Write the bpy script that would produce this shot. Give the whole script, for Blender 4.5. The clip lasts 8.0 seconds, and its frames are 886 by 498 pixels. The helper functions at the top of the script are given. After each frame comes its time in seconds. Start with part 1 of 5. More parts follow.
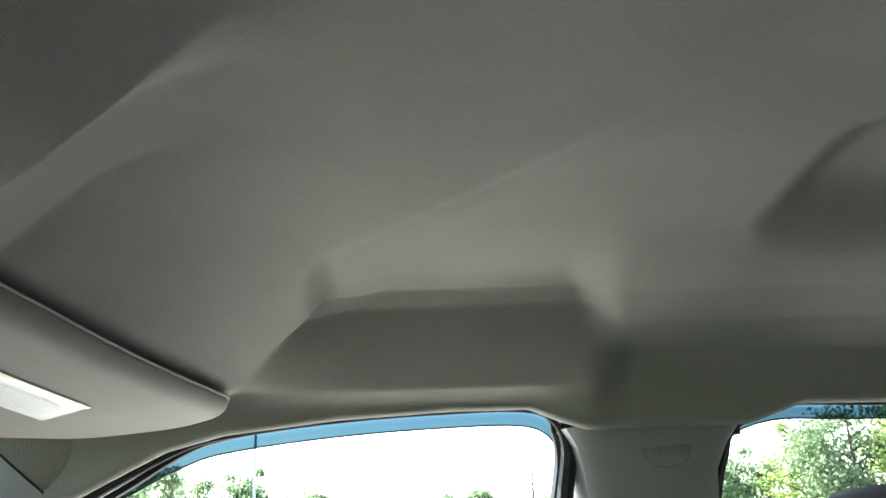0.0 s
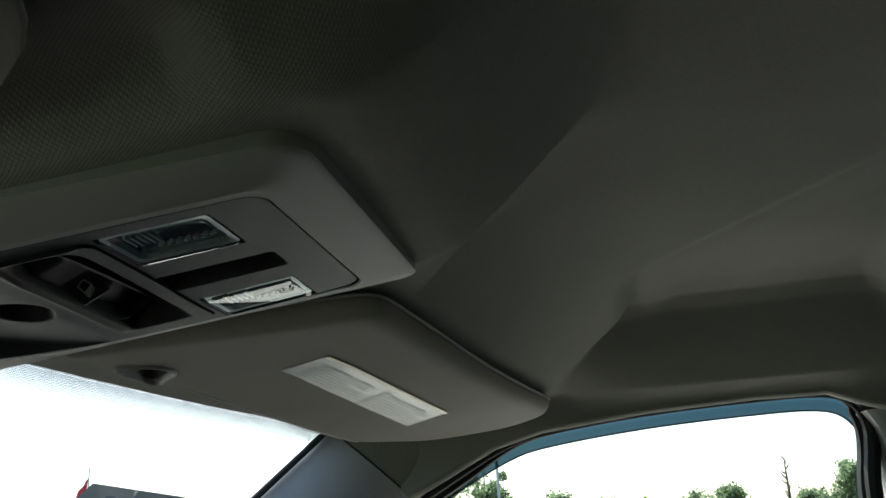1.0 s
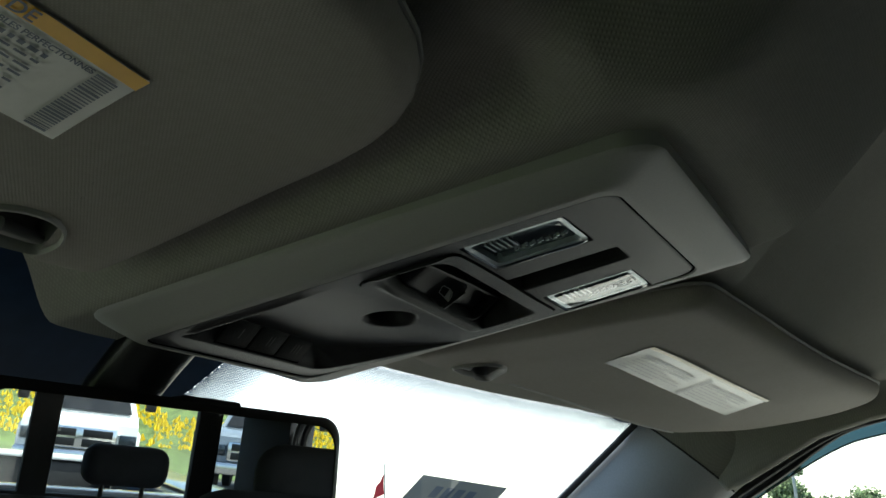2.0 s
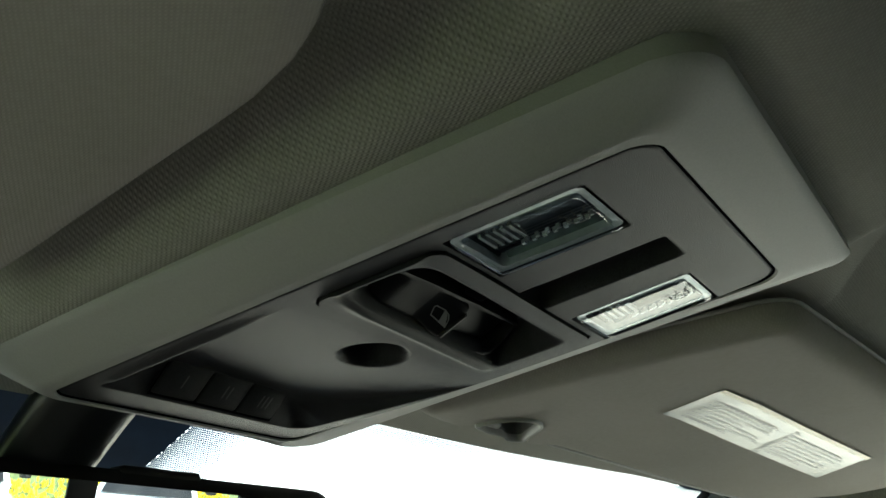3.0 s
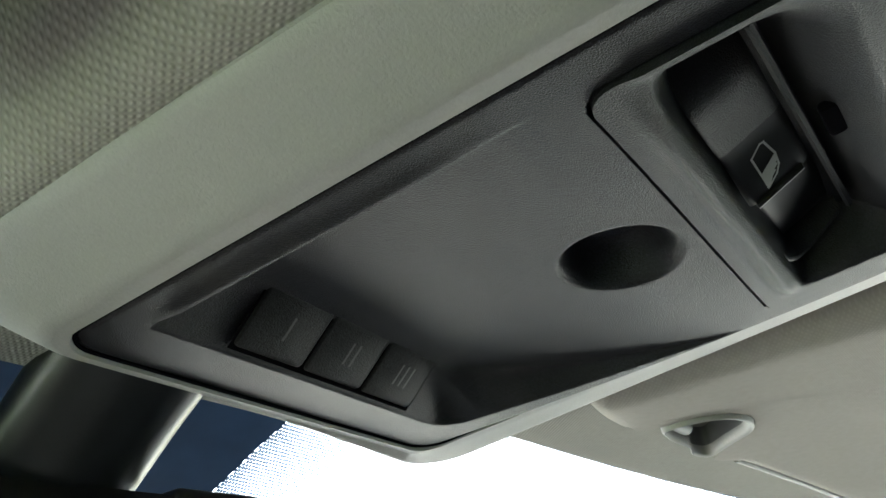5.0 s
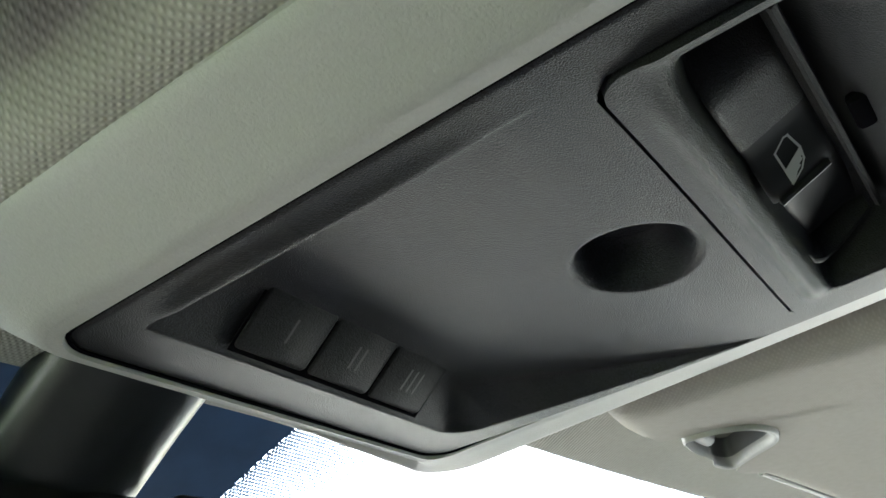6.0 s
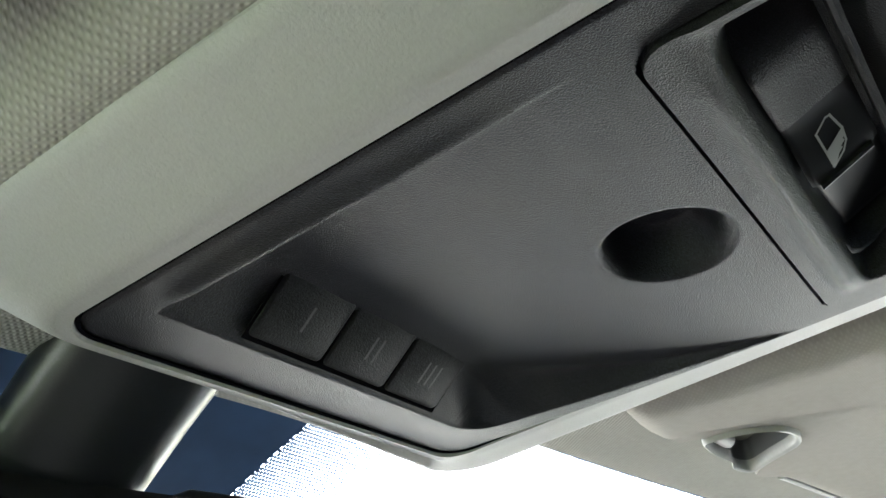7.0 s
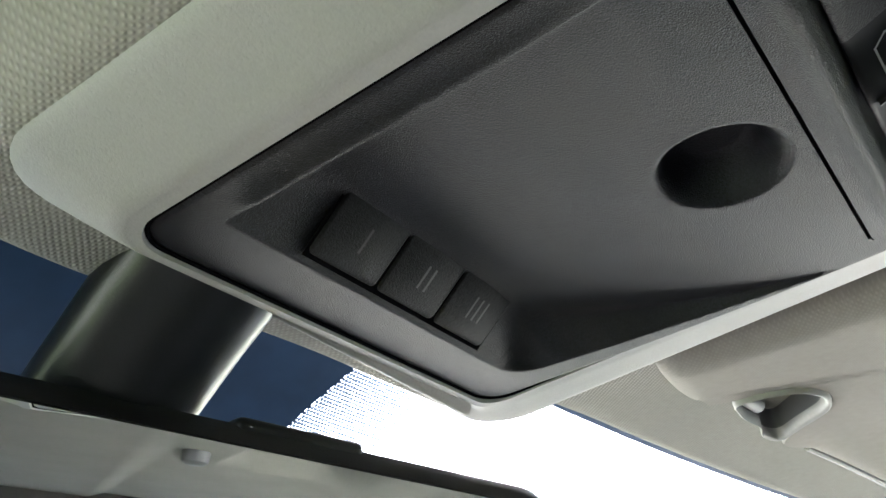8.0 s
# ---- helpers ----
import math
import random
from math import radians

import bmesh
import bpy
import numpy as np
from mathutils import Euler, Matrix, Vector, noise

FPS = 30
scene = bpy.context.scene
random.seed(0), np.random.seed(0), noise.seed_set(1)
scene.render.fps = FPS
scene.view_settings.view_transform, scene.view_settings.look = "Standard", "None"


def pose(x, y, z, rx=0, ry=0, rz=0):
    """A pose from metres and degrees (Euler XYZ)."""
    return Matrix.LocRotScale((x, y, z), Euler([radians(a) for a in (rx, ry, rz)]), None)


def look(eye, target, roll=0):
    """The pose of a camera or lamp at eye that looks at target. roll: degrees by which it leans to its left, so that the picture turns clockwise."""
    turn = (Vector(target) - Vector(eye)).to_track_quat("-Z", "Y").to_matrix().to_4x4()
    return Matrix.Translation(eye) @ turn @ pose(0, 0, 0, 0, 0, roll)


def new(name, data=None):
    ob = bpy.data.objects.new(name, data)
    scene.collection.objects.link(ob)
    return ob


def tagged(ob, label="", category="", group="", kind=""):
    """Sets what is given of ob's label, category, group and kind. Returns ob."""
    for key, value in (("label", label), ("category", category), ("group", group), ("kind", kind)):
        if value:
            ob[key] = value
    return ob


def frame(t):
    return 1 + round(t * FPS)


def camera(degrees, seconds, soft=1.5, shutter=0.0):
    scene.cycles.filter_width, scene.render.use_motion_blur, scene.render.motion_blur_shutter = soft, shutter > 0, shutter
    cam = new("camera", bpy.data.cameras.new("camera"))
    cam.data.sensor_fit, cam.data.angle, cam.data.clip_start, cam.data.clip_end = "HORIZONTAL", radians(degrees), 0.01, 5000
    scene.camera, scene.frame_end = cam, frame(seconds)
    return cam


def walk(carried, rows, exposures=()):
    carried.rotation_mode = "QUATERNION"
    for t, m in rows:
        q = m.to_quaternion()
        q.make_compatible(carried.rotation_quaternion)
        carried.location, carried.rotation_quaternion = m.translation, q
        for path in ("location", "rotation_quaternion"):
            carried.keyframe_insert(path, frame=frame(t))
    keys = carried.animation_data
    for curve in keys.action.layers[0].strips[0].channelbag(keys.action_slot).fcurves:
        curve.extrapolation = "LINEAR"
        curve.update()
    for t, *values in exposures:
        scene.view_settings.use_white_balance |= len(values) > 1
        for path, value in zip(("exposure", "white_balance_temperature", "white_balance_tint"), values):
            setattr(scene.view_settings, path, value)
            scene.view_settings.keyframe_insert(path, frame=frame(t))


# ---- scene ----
cam = camera(52.9, 8.0)
PATH = [
    (0, (-0.258, 0.005, 1.447), (1.634, -0.078, 2.091), -2.5),
    (0.5, (-0.314, 0.049, 1.437), (1.567, 0.197, 2.102), -3.9),
    (1, (-0.378, 0.078, 1.429), (1.464, 0.476, 2.099), -3.3),
    (1.5, (-0.422, 0.092, 1.426), (1.32, 0.805, 2.102), -2.1),
    (2, (-0.41, 0.108, 1.424), (1.216, 1.049, 2.109), -1.7),
    (2.2, (-0.395, 0.117, 1.43), (1.201, 1.102, 2.123), -1.9),
    (3.3, (-0.261, 0.17, 1.443), (1.229, 1.163, 2.333), -3.3),
    (3.5, (-0.252, 0.191, 1.448), (1.237, 1.171, 2.356), -4.0),
    (4, (-0.221, 0.247, 1.452), (1.268, 1.192, 2.395), -5.0),
    (4.5, (-0.189, 0.284, 1.454), (1.285, 1.223, 2.427), -5.3),
    (5, (-0.188, 0.314, 1.458), (1.277, 1.257, 2.441), -5.6),
    (5.2, (-0.188, 0.321, 1.458), (1.267, 1.271, 2.449), -4.9),
    (6.3, (-0.176, 0.311, 1.463), (1.248, 1.291, 2.469), -4.6),
    (6.5, (-0.179, 0.308, 1.465), (1.247, 1.289, 2.468), -4.4),
    (7, (-0.173, 0.325, 1.46), (1.24, 1.308, 2.478), -3.9),
    (7.5, (-0.175, 0.331, 1.453), (1.228, 1.318, 2.481), -3.1),
    (8, (-0.175, 0.341, 1.439), (1.22, 1.323, 2.483), -3.0),
]
# time, exposure, white balance, tint
EXPO = [(0.0, 3.33, 6050, 4), (0.5, 2.19, 6000, 2), (1.0, 1.36, 6150, 0), (1.5, 1.36, 6100, -2), (2.2, 1.56, 6250, -4), (3.3, 2.82, 6450, -7), (4.0, 3.58, 6200, -1), (5.0, 3.94, 6150, 0), (6.5, 4.26, 6050, 3), (8.0, 4.39, 6150, 6)]
walk(cam, [(t, look(eye, target, roll)) for t, eye, target, roll in PATH], EXPO)

# ---------------------------------------------------------------- light
world = bpy.data.worlds.new("sky")
scene.world = world
world.use_nodes = True
wn = world.node_tree
sky = wn.nodes.new("ShaderNodeTexSky")
sky.sky_type, sky.sun_disc = "NISHITA", False
SUN_EL, SUN_AZ = 52.0, 64.0         # azimuth from straight ahead, to the right
sky.sun_elevation, sky.sun_rotation = radians(SUN_EL), radians(SUN_AZ)
sky.air_density, sky.dust_density = 1.0, 3.5
wn.nodes["Background"].inputs["Strength"].default_value = 0.17
wn.links.new(sky.outputs["Color"], wn.nodes["Background"].inputs["Color"])
sun = new("sun", bpy.data.lights.new("sun", "SUN"))
sun.data.energy, sun.data.angle, sun.data.color = 5.0, radians(0.6), (1.0, 0.95, 0.87)
sd = Vector((math.sin(radians(SUN_AZ)) * math.cos(radians(SUN_EL)), math.cos(radians(SUN_AZ)) * math.cos(radians(SUN_EL)), math.sin(radians(SUN_EL))))
sun.matrix_basis = look(sd * 30, (0, 0, 0))


# ---------------------------------------------------------------- materials
def mat(name, col, rough=0.6, metal=0.0, spread=0.12, grain=60.0, bump=0.0, bump_scale=400.0, spots=0.0, spot_scale=6.0, spec=0.5, coat=0.0, vary=0.0, ior=1.5):
    """A surface with two scales of tone, a fine relief and optional stains."""
    m = bpy.data.materials.new(name)
    m.use_nodes = True
    t, n = m.node_tree, m.node_tree.nodes
    b = n["Principled BSDF"]
    b.inputs["Roughness"].default_value, b.inputs["Metallic"].default_value = rough, metal
    b.inputs["Specular IOR Level"].default_value, b.inputs["Coat Weight"].default_value = spec, coat
    b.inputs["IOR"].default_value = ior
    co = n.new("ShaderNodeTexCoord")
    fine, wide = n.new("ShaderNodeTexNoise"), n.new("ShaderNodeTexNoise")
    for node, s in ((fine, grain), (wide, spot_scale)):
        node.inputs["Scale"].default_value, node.inputs["Detail"].default_value = s, 4.0
        t.links.new(co.outputs["Object"], node.inputs["Vector"])
    ramp = n.new("ShaderNodeMapRange")
    ramp.inputs["From Min"].default_value, ramp.inputs["From Max"].default_value = 0.3, 0.7
    ramp.inputs["To Min"].default_value, ramp.inputs["To Max"].default_value = 1 - spread, 1 + spread
    t.links.new(fine.outputs["Fac"], ramp.inputs["Value"])
    wider = n.new("ShaderNodeMapRange")
    wider.inputs["From Min"].default_value, wider.inputs["From Max"].default_value = 0.35, 0.7
    wider.inputs["To Min"].default_value, wider.inputs["To Max"].default_value = 1 - spots, 1 + spots * 0.5
    t.links.new(wide.outputs["Fac"], wider.inputs["Value"])
    mul = n.new("ShaderNodeMath")
    mul.operation = "MULTIPLY"
    t.links.new(ramp.outputs["Result"], mul.inputs[0])
    t.links.new(wider.outputs["Result"], mul.inputs[1])
    last = mul.outputs["Value"]
    if vary:
        info, vr, mv = n.new("ShaderNodeNewGeometry"), n.new("ShaderNodeMapRange"), n.new("ShaderNodeMath")
        vr.inputs["To Min"].default_value, vr.inputs["To Max"].default_value = 1 - vary, 1 + vary
        mv.operation = "MULTIPLY"
        t.links.new(info.outputs["Random Per Island"], vr.inputs["Value"])
        t.links.new(vr.outputs["Result"], mv.inputs[0])
        t.links.new(last, mv.inputs[1])
        last = mv.outputs["Value"]
    scale = n.new("ShaderNodeVectorMath")
    scale.operation = "SCALE"
    scale.inputs[0].default_value = col
    t.links.new(last, scale.inputs["Scale"])
    t.links.new(scale.outputs["Vector"], b.inputs["Base Color"])
    if bump:
        bn, bt = n.new("ShaderNodeBump"), n.new("ShaderNodeTexNoise")
        bt.inputs["Scale"].default_value, bt.inputs["Detail"].default_value = bump_scale, 3.0
        bn.inputs["Strength"].default_value, bn.inputs["Distance"].default_value = bump, 0.4 / bump_scale
        t.links.new(co.outputs["Object"], bt.inputs["Vector"])
        t.links.new(bt.outputs["Fac"], bn.inputs["Height"])
        t.links.new(bn.outputs["Normal"], b.inputs["Normal"])
    return m


def knit(name, col, pitch=0.0022, depth=0.0005, contrast=0.25):
    """Knitted headliner cloth: rows of small loops set crosswise."""
    m = mat(name, col, 0.9, spread=0.04, grain=300, spots=0.06, spot_scale=9, spec=0.2)
    t, n = m.node_tree, m.node_tree.nodes
    b = n["Principled BSDF"]
    co = n.new("ShaderNodeTexCoord")
    waves = []
    for turn in (38, -38):
        mp, w = n.new("ShaderNodeMapping"), n.new("ShaderNodeTexWave")
        mp.inputs["Rotation"].default_value = (0, 0, radians(turn))
        w.inputs["Scale"].default_value = 0.31 / pitch
        w.inputs["Distortion"].default_value, w.inputs["Detail Scale"].default_value, w.inputs["Detail"].default_value = 1.2, 0.8, 1.0
        t.links.new(co.outputs["Object"], mp.inputs["Vector"])
        t.links.new(mp.outputs["Vector"], w.inputs["Vector"])
        waves.append(w)
    mx = n.new("ShaderNodeMath")
    mx.operation = "MULTIPLY"
    t.links.new(waves[0].outputs["Fac"], mx.inputs[0])
    t.links.new(waves[1].outputs["Fac"], mx.inputs[1])
    bn = n.new("ShaderNodeBump")
    bn.inputs["Strength"].default_value, bn.inputs["Distance"].default_value = 0.8, depth
    t.links.new(mx.outputs["Value"], bn.inputs["Height"])
    t.links.new(bn.outputs["Normal"], b.inputs["Normal"])
    sc = b.inputs["Base Color"].links[0].from_node
    old = sc.inputs["Scale"].links[0].from_socket
    mr, mm = n.new("ShaderNodeMapRange"), n.new("ShaderNodeMath")
    mr.inputs["To Min"].default_value, mr.inputs["To Max"].default_value = 1 - contrast, 1 + contrast
    mm.operation = "MULTIPLY"
    t.links.new(mx.outputs["Value"], mr.inputs["Value"])
    t.links.new(mr.outputs["Result"], mm.inputs[0])
    t.links.new(old, mm.inputs[1])
    t.links.new(mm.outputs["Value"], sc.inputs["Scale"])
    return m


def pane(name, tint, ior=1.45):
    """Thin glass: light passes straight through, with a Fresnel sheen."""
    m = bpy.data.materials.new(name)
    m.use_nodes = True
    t, n = m.node_tree, m.node_tree.nodes
    n.remove(n["Principled BSDF"])
    tr, gl, fr, mx = n.new("ShaderNodeBsdfTransparent"), n.new("ShaderNodeBsdfGlossy"), n.new("ShaderNodeLayerWeight"), n.new("ShaderNodeMixShader")
    tr.inputs["Color"].default_value, gl.inputs["Roughness"].default_value = (*tint, 1), 0.02
    pw, ma = n.new("ShaderNodeMath"), n.new("ShaderNodeMath")
    pw.operation, ma.operation = "POWER", "MULTIPLY_ADD"
    base = ((ior - 1) / (ior + 1)) ** 2
    pw.inputs[1].default_value, ma.inputs[1].default_value, ma.inputs[2].default_value = 5.0, 1 - base, base
    t.links.new(fr.outputs["Facing"], pw.inputs[0])
    t.links.new(pw.outputs["Value"], ma.inputs[0])
    t.links.new(ma.outputs["Value"], mx.inputs["Fac"])
    t.links.new(tr.outputs["BSDF"], mx.inputs[1])
    t.links.new(gl.outputs["BSDF"], mx.inputs[2])
    t.links.new(mx.outputs["Shader"], n["Material Output"].inputs["Surface"])
    return m


CLOTH = knit("headliner_cloth", (0.275, 0.268, 0.242), 0.0016, 0.0003, 0.09)
BEZEL = mat("grey_plastic", (0.272, 0.272, 0.260), 0.55, spread=0.04, grain=900, bump=0.4, bump_scale=1500, spots=0.04)
PANEL = mat("charcoal_plastic", (0.0078, 0.0085, 0.0122), 0.37, spread=0.70, grain=1700, bump=1.0, bump_scale=2600, spots=0.55, spot_scale=30, ior=1.28, spec=0.42)


def dusty(m, dust, scale, low, high, share):
    """Faint smears of dust wiped into a dark surface."""
    t, n = m.node_tree, m.node_tree.nodes
    b = n["Principled BSDF"]
    co, mp, tx, mr, mx = (n.new("ShaderNode" + k) for k in ("TexCoord", "Mapping", "TexNoise", "MapRange", "Mix"))
    mp.inputs["Scale"].default_value, mp.inputs["Rotation"].default_value = (1.0, 2.6, 1.0), (0, 0, radians(35))
    tx.inputs["Scale"].default_value, tx.inputs["Detail"].default_value, tx.inputs["Roughness"].default_value = scale, 5.0, 0.55
    mr.inputs["From Min"].default_value, mr.inputs["From Max"].default_value, mr.inputs["To Max"].default_value = low, high, share
    mx.data_type = "RGBA"
    old = b.inputs["Base Color"].links[0].from_socket
    t.links.new(co.outputs["Object"], mp.inputs["Vector"])
    t.links.new(mp.outputs["Vector"], tx.inputs["Vector"])
    t.links.new(tx.outputs["Fac"], mr.inputs["Value"])
    t.links.new(mr.outputs["Result"], mx.inputs["Factor"])
    t.links.new(old, mx.inputs["A"])
    mx.inputs["B"].default_value = (*dust, 1)
    t.links.new(mx.outputs["Result"], b.inputs["Base Color"])
    return m


for node in PANEL.node_tree.nodes:
    if node.type == "BUMP":
        node.inputs["Distance"].default_value = 0.00030
PANEL = dusty(PANEL, (0.042, 0.040, 0.036), 11.0, 0.42, 0.80, 0.45)
BUTTON = mat("button_plastic", (0.008, 0.0084, 0.0092), 0.55, spread=0.5, grain=1300, bump=0.9, bump_scale=2000, ior=1.25)
BLACK = mat("black_plastic", (0.008, 0.008, 0.009), 0.42, spread=0.1, grain=200, bump=0.1, bump_scale=1200, ior=1.42)
COVER = mat("cover_plastic", (0.010, 0.011, 0.012), 0.30, spread=0.1, grain=200, bump=0.1, bump_scale=1200, ior=1.4)
FASTENER = mat("fastener_plastic", (0.13, 0.13, 0.135), 0.5, spread=0.05)
GAP = mat("gap_black", (0.004, 0.004, 0.005), 0.8, spec=0.0, ior=1.05)
ROCKER = mat("rocker_black", (0.006, 0.006, 0.007), 0.45, spread=0.1, grain=200, ior=1.25, spec=0.5)
VISOR = knit("visor_cloth", (0.285, 0.268, 0.245), 0.0013, 0.00012, 0.06)
VISORP = mat("visor_plastic", (0.27, 0.265, 0.255), 0.5, spread=0.05, grain=500, bump=0.2, bump_scale=1500)
PINGREY = mat("pin_plastic", (0.17, 0.17, 0.17), 0.45, spread=0.05)
# darker copy of the visor plastic, painting the shade inside the hook pocket
RECESS_SHADE = mat("recess_shade", (0.10, 0.10, 0.105), 0.5, spread=0.05)
TRIM = mat("pillar_trim", (0.29, 0.29, 0.30), 0.6, spread=0.05, grain=500, bump=0.3, bump_scale=1500, spots=0.05)
PAPER = mat("label_paper", (0.58, 0.59, 0.56), 0.24, spread=0.03, grain=120, bump=0.12, bump_scale=300)
YELLOW = mat("label_yellow", (0.75, 0.42, 0.03), 0.35, spread=0.05)
INK = mat("label_ink", (0.10, 0.12, 0.16), 0.5)
MARK = mat("white_mark", (0.28, 0.28, 0.28), 0.5)
FAINT = mat("faint_mark", (0.022, 0.022, 0.024), 0.5)
# passenger label: sheen painted into paler copies of the ink and band
WASHED_PRINT = mat("washed_print", (0.20, 0.21, 0.22), 0.4)
WASHED_BAND = mat("washed_yellow_print", (0.60, 0.52, 0.30), 0.35, spread=0.05)
CHROME = mat("reflector", (0.060, 0.070, 0.085), 0.34, metal=1.0, spread=0.25, grain=160, bump=0.03, bump_scale=220)
SILVER = mat("mirror_silver", (0.9, 0.92, 0.92), 0.0, metal=1.0, spread=0.0)
CLEAR = pane("clear_lens", (0.86, 0.9, 0.92), 1.5)


ACRYLIC = mat("moulded_acrylic", (0.36, 0.38, 0.39), 0.18, spread=0.12, grain=250, bump=0.25, bump_scale=350, coat=0.6)
ETCHED = mat("etched_symbol", (0.09, 0.095, 0.095), 0.6, ior=1.2)
GLASS = pane("window_glass", (0.78, 0.81, 0.80))
SCREEN = pane("laminated_glass", (0.78, 0.80, 0.79))
DARKGLASS = pane("tinted_glass", (0.62, 0.65, 0.64))
REARGLASS = pane("rear_glass", (0.80, 0.82, 0.81))
SMOKE = pane("smoked_acrylic", (0.028, 0.055, 0.075), 1.3)
FRIT = mat("black_ceramic", (0.015, 0.038, 0.088), 0.45, ior=1.25)
RUBBER = mat("rubber", (0.012, 0.012, 0.015), 0.7, bump=0.2)
SEAT = mat("seat_cloth", (0.015, 0.017, 0.022), 0.9, bump=0.5, bump_scale=700)
DOOR = mat("door_trim", (0.024, 0.023, 0.022), 0.65, spread=0.06, bump=0.3, bump_scale=900)
DASH = mat("dash_top", (0.046, 0.041, 0.036), 0.75, bump=0.4, bump_scale=900)
CARPET = mat("carpet", (0.014, 0.014, 0.014), 0.95, bump=0.6, bump_scale=300)
PAINT = mat("truck_paint", (0.06, 0.075, 0.11), 0.25, coat=0.6, spread=0.02)
# for the added slabs outside that bounce light into the cabin
CONCRETE = mat("concrete", (0.56, 0.525, 0.475), 0.9, spread=0.12, grain=30, spots=0.12, spot_scale=0.5)
ASPHALT = mat("asphalt", (0.11, 0.108, 0.104), 0.9, spread=0.25, grain=40, spots=0.2, spot_scale=0.3)
GRASS = mat("grass", (0.105, 0.150, 0.042), 0.9, spread=0.35, grain=3, spots=0.3, spot_scale=0.15)
BARK = mat("bark", (0.12, 0.09, 0.065), 0.9, spread=0.3, grain=8, bump=0.6, bump_scale=20)
def leafy(m, share=0.5):
    """Thin leaves let part of the light through."""
    t, n = m.node_tree, m.node_tree.nodes
    tl, mx = n.new("ShaderNodeBsdfTranslucent"), n.new("ShaderNodeMixShader")
    b, out = n["Principled BSDF"], n["Material Output"]
    t.links.new(b.inputs["Base Color"].links[0].from_socket, tl.inputs["Color"])
    mx.inputs["Fac"].default_value = share
    t.links.new(b.outputs["BSDF"], mx.inputs[1])
    t.links.new(tl.outputs["BSDF"], mx.inputs[2])
    t.links.new(mx.outputs["Shader"], out.inputs["Surface"])
    return m


LEAF = mat("leaves", (0.185, 0.240, 0.130), 0.7, spread=0.2, grain=0.6, vary=0.35)
LEAF2 = mat("pale_leaves", (0.23, 0.30, 0.09), 0.7, spread=0.2, grain=0.6, vary=0.35)
LEAF, LEAF2 = leafy(LEAF), leafy(LEAF2)
FLOWER = mat("yellow_flowers", (0.80, 0.60, 0.03), 0.8, vary=0.2)
WHITE = mat("white_paint", (0.75, 0.76, 0.78), 0.25, coat=0.7, spread=0.02)
GREY = mat("blue_grey_paint", (0.20, 0.23, 0.28), 0.3, coat=0.7, spread=0.02)
STEEL = mat("galvanised", (0.35, 0.36, 0.37), 0.5, metal=0.6)
BRIGHT = mat("chrome_trim", (0.7, 0.7, 0.72), 0.15, metal=1.0, spread=0.02)
RED = mat("red_cloth", (0.45, 0.03, 0.05), 0.8, spread=0.1)
CARD = mat("card_back", (0.30, 0.29, 0.26), 0.8, spread=0.06, grain=60, spots=0.1)


# ---------------------------------------------------------------- building helpers
def mesh_of(name, verts, faces, smooth=35.0):
    me = bpy.data.meshes.new(name)
    me.from_pydata([tuple(v) for v in verts], [], faces)
    me.update()
    me.shade_smooth()
    if smooth:
        me.set_sharp_from_angle(angle=radians(smooth))
    return me


def thing(name, at, label, category, group="", kind=""):
    """An Empty at the base of a thing; at is a place or a pose."""
    ob = new(name)
    ob.empty_display_size = 0.02
    ob.matrix_basis = at.copy() if isinstance(at, Matrix) else Matrix.Translation(at)
    return tagged(ob, label, category, group, kind)


def put(name, data, material, parent=None, label="", local=False, category="", kind=""):
    """Link (verts, faces) or a bmesh as one mesh; world coordinates unless local."""
    if isinstance(data, tuple):
        me = mesh_of(name, *data)
    else:
        bmesh.ops.recalc_face_normals(data, faces=data.faces[:])
        me = bpy.data.meshes.new(name)
        data.to_mesh(me)
        data.free()
        me.shade_smooth()
        me.set_sharp_from_angle(angle=radians(35))
    me.materials.append(material)
    ob = new(name, me)
    if parent is not None:
        ob.parent = parent
        if not local:
            top = Matrix.Identity(4)
            p = parent
            while p is not None:
                top = p.matrix_basis @ top
                p = p.parent
            me.transform(top.inverted())
    return tagged(ob, label, category, "", kind)


def box(x0, x1, y0, y1, z0, z1, r=0.0, seg=2, bm=None):
    bm = bm or bmesh.new()
    c = bmesh.ops.create_cube(bm, size=1.0)["verts"]
    for v in c:
        v.co = ((x0 + x1) / 2 + v.co.x * (x1 - x0), (y0 + y1) / 2 + v.co.y * (y1 - y0), (z0 + z1) / 2 + v.co.z * (z1 - z0))
    if r:
        es = list({e for v in c for e in v.link_edges})
        bmesh.ops.bevel(bm, geom=es, offset=r, segments=seg, affect="EDGES", profile=0.5)
    return bm


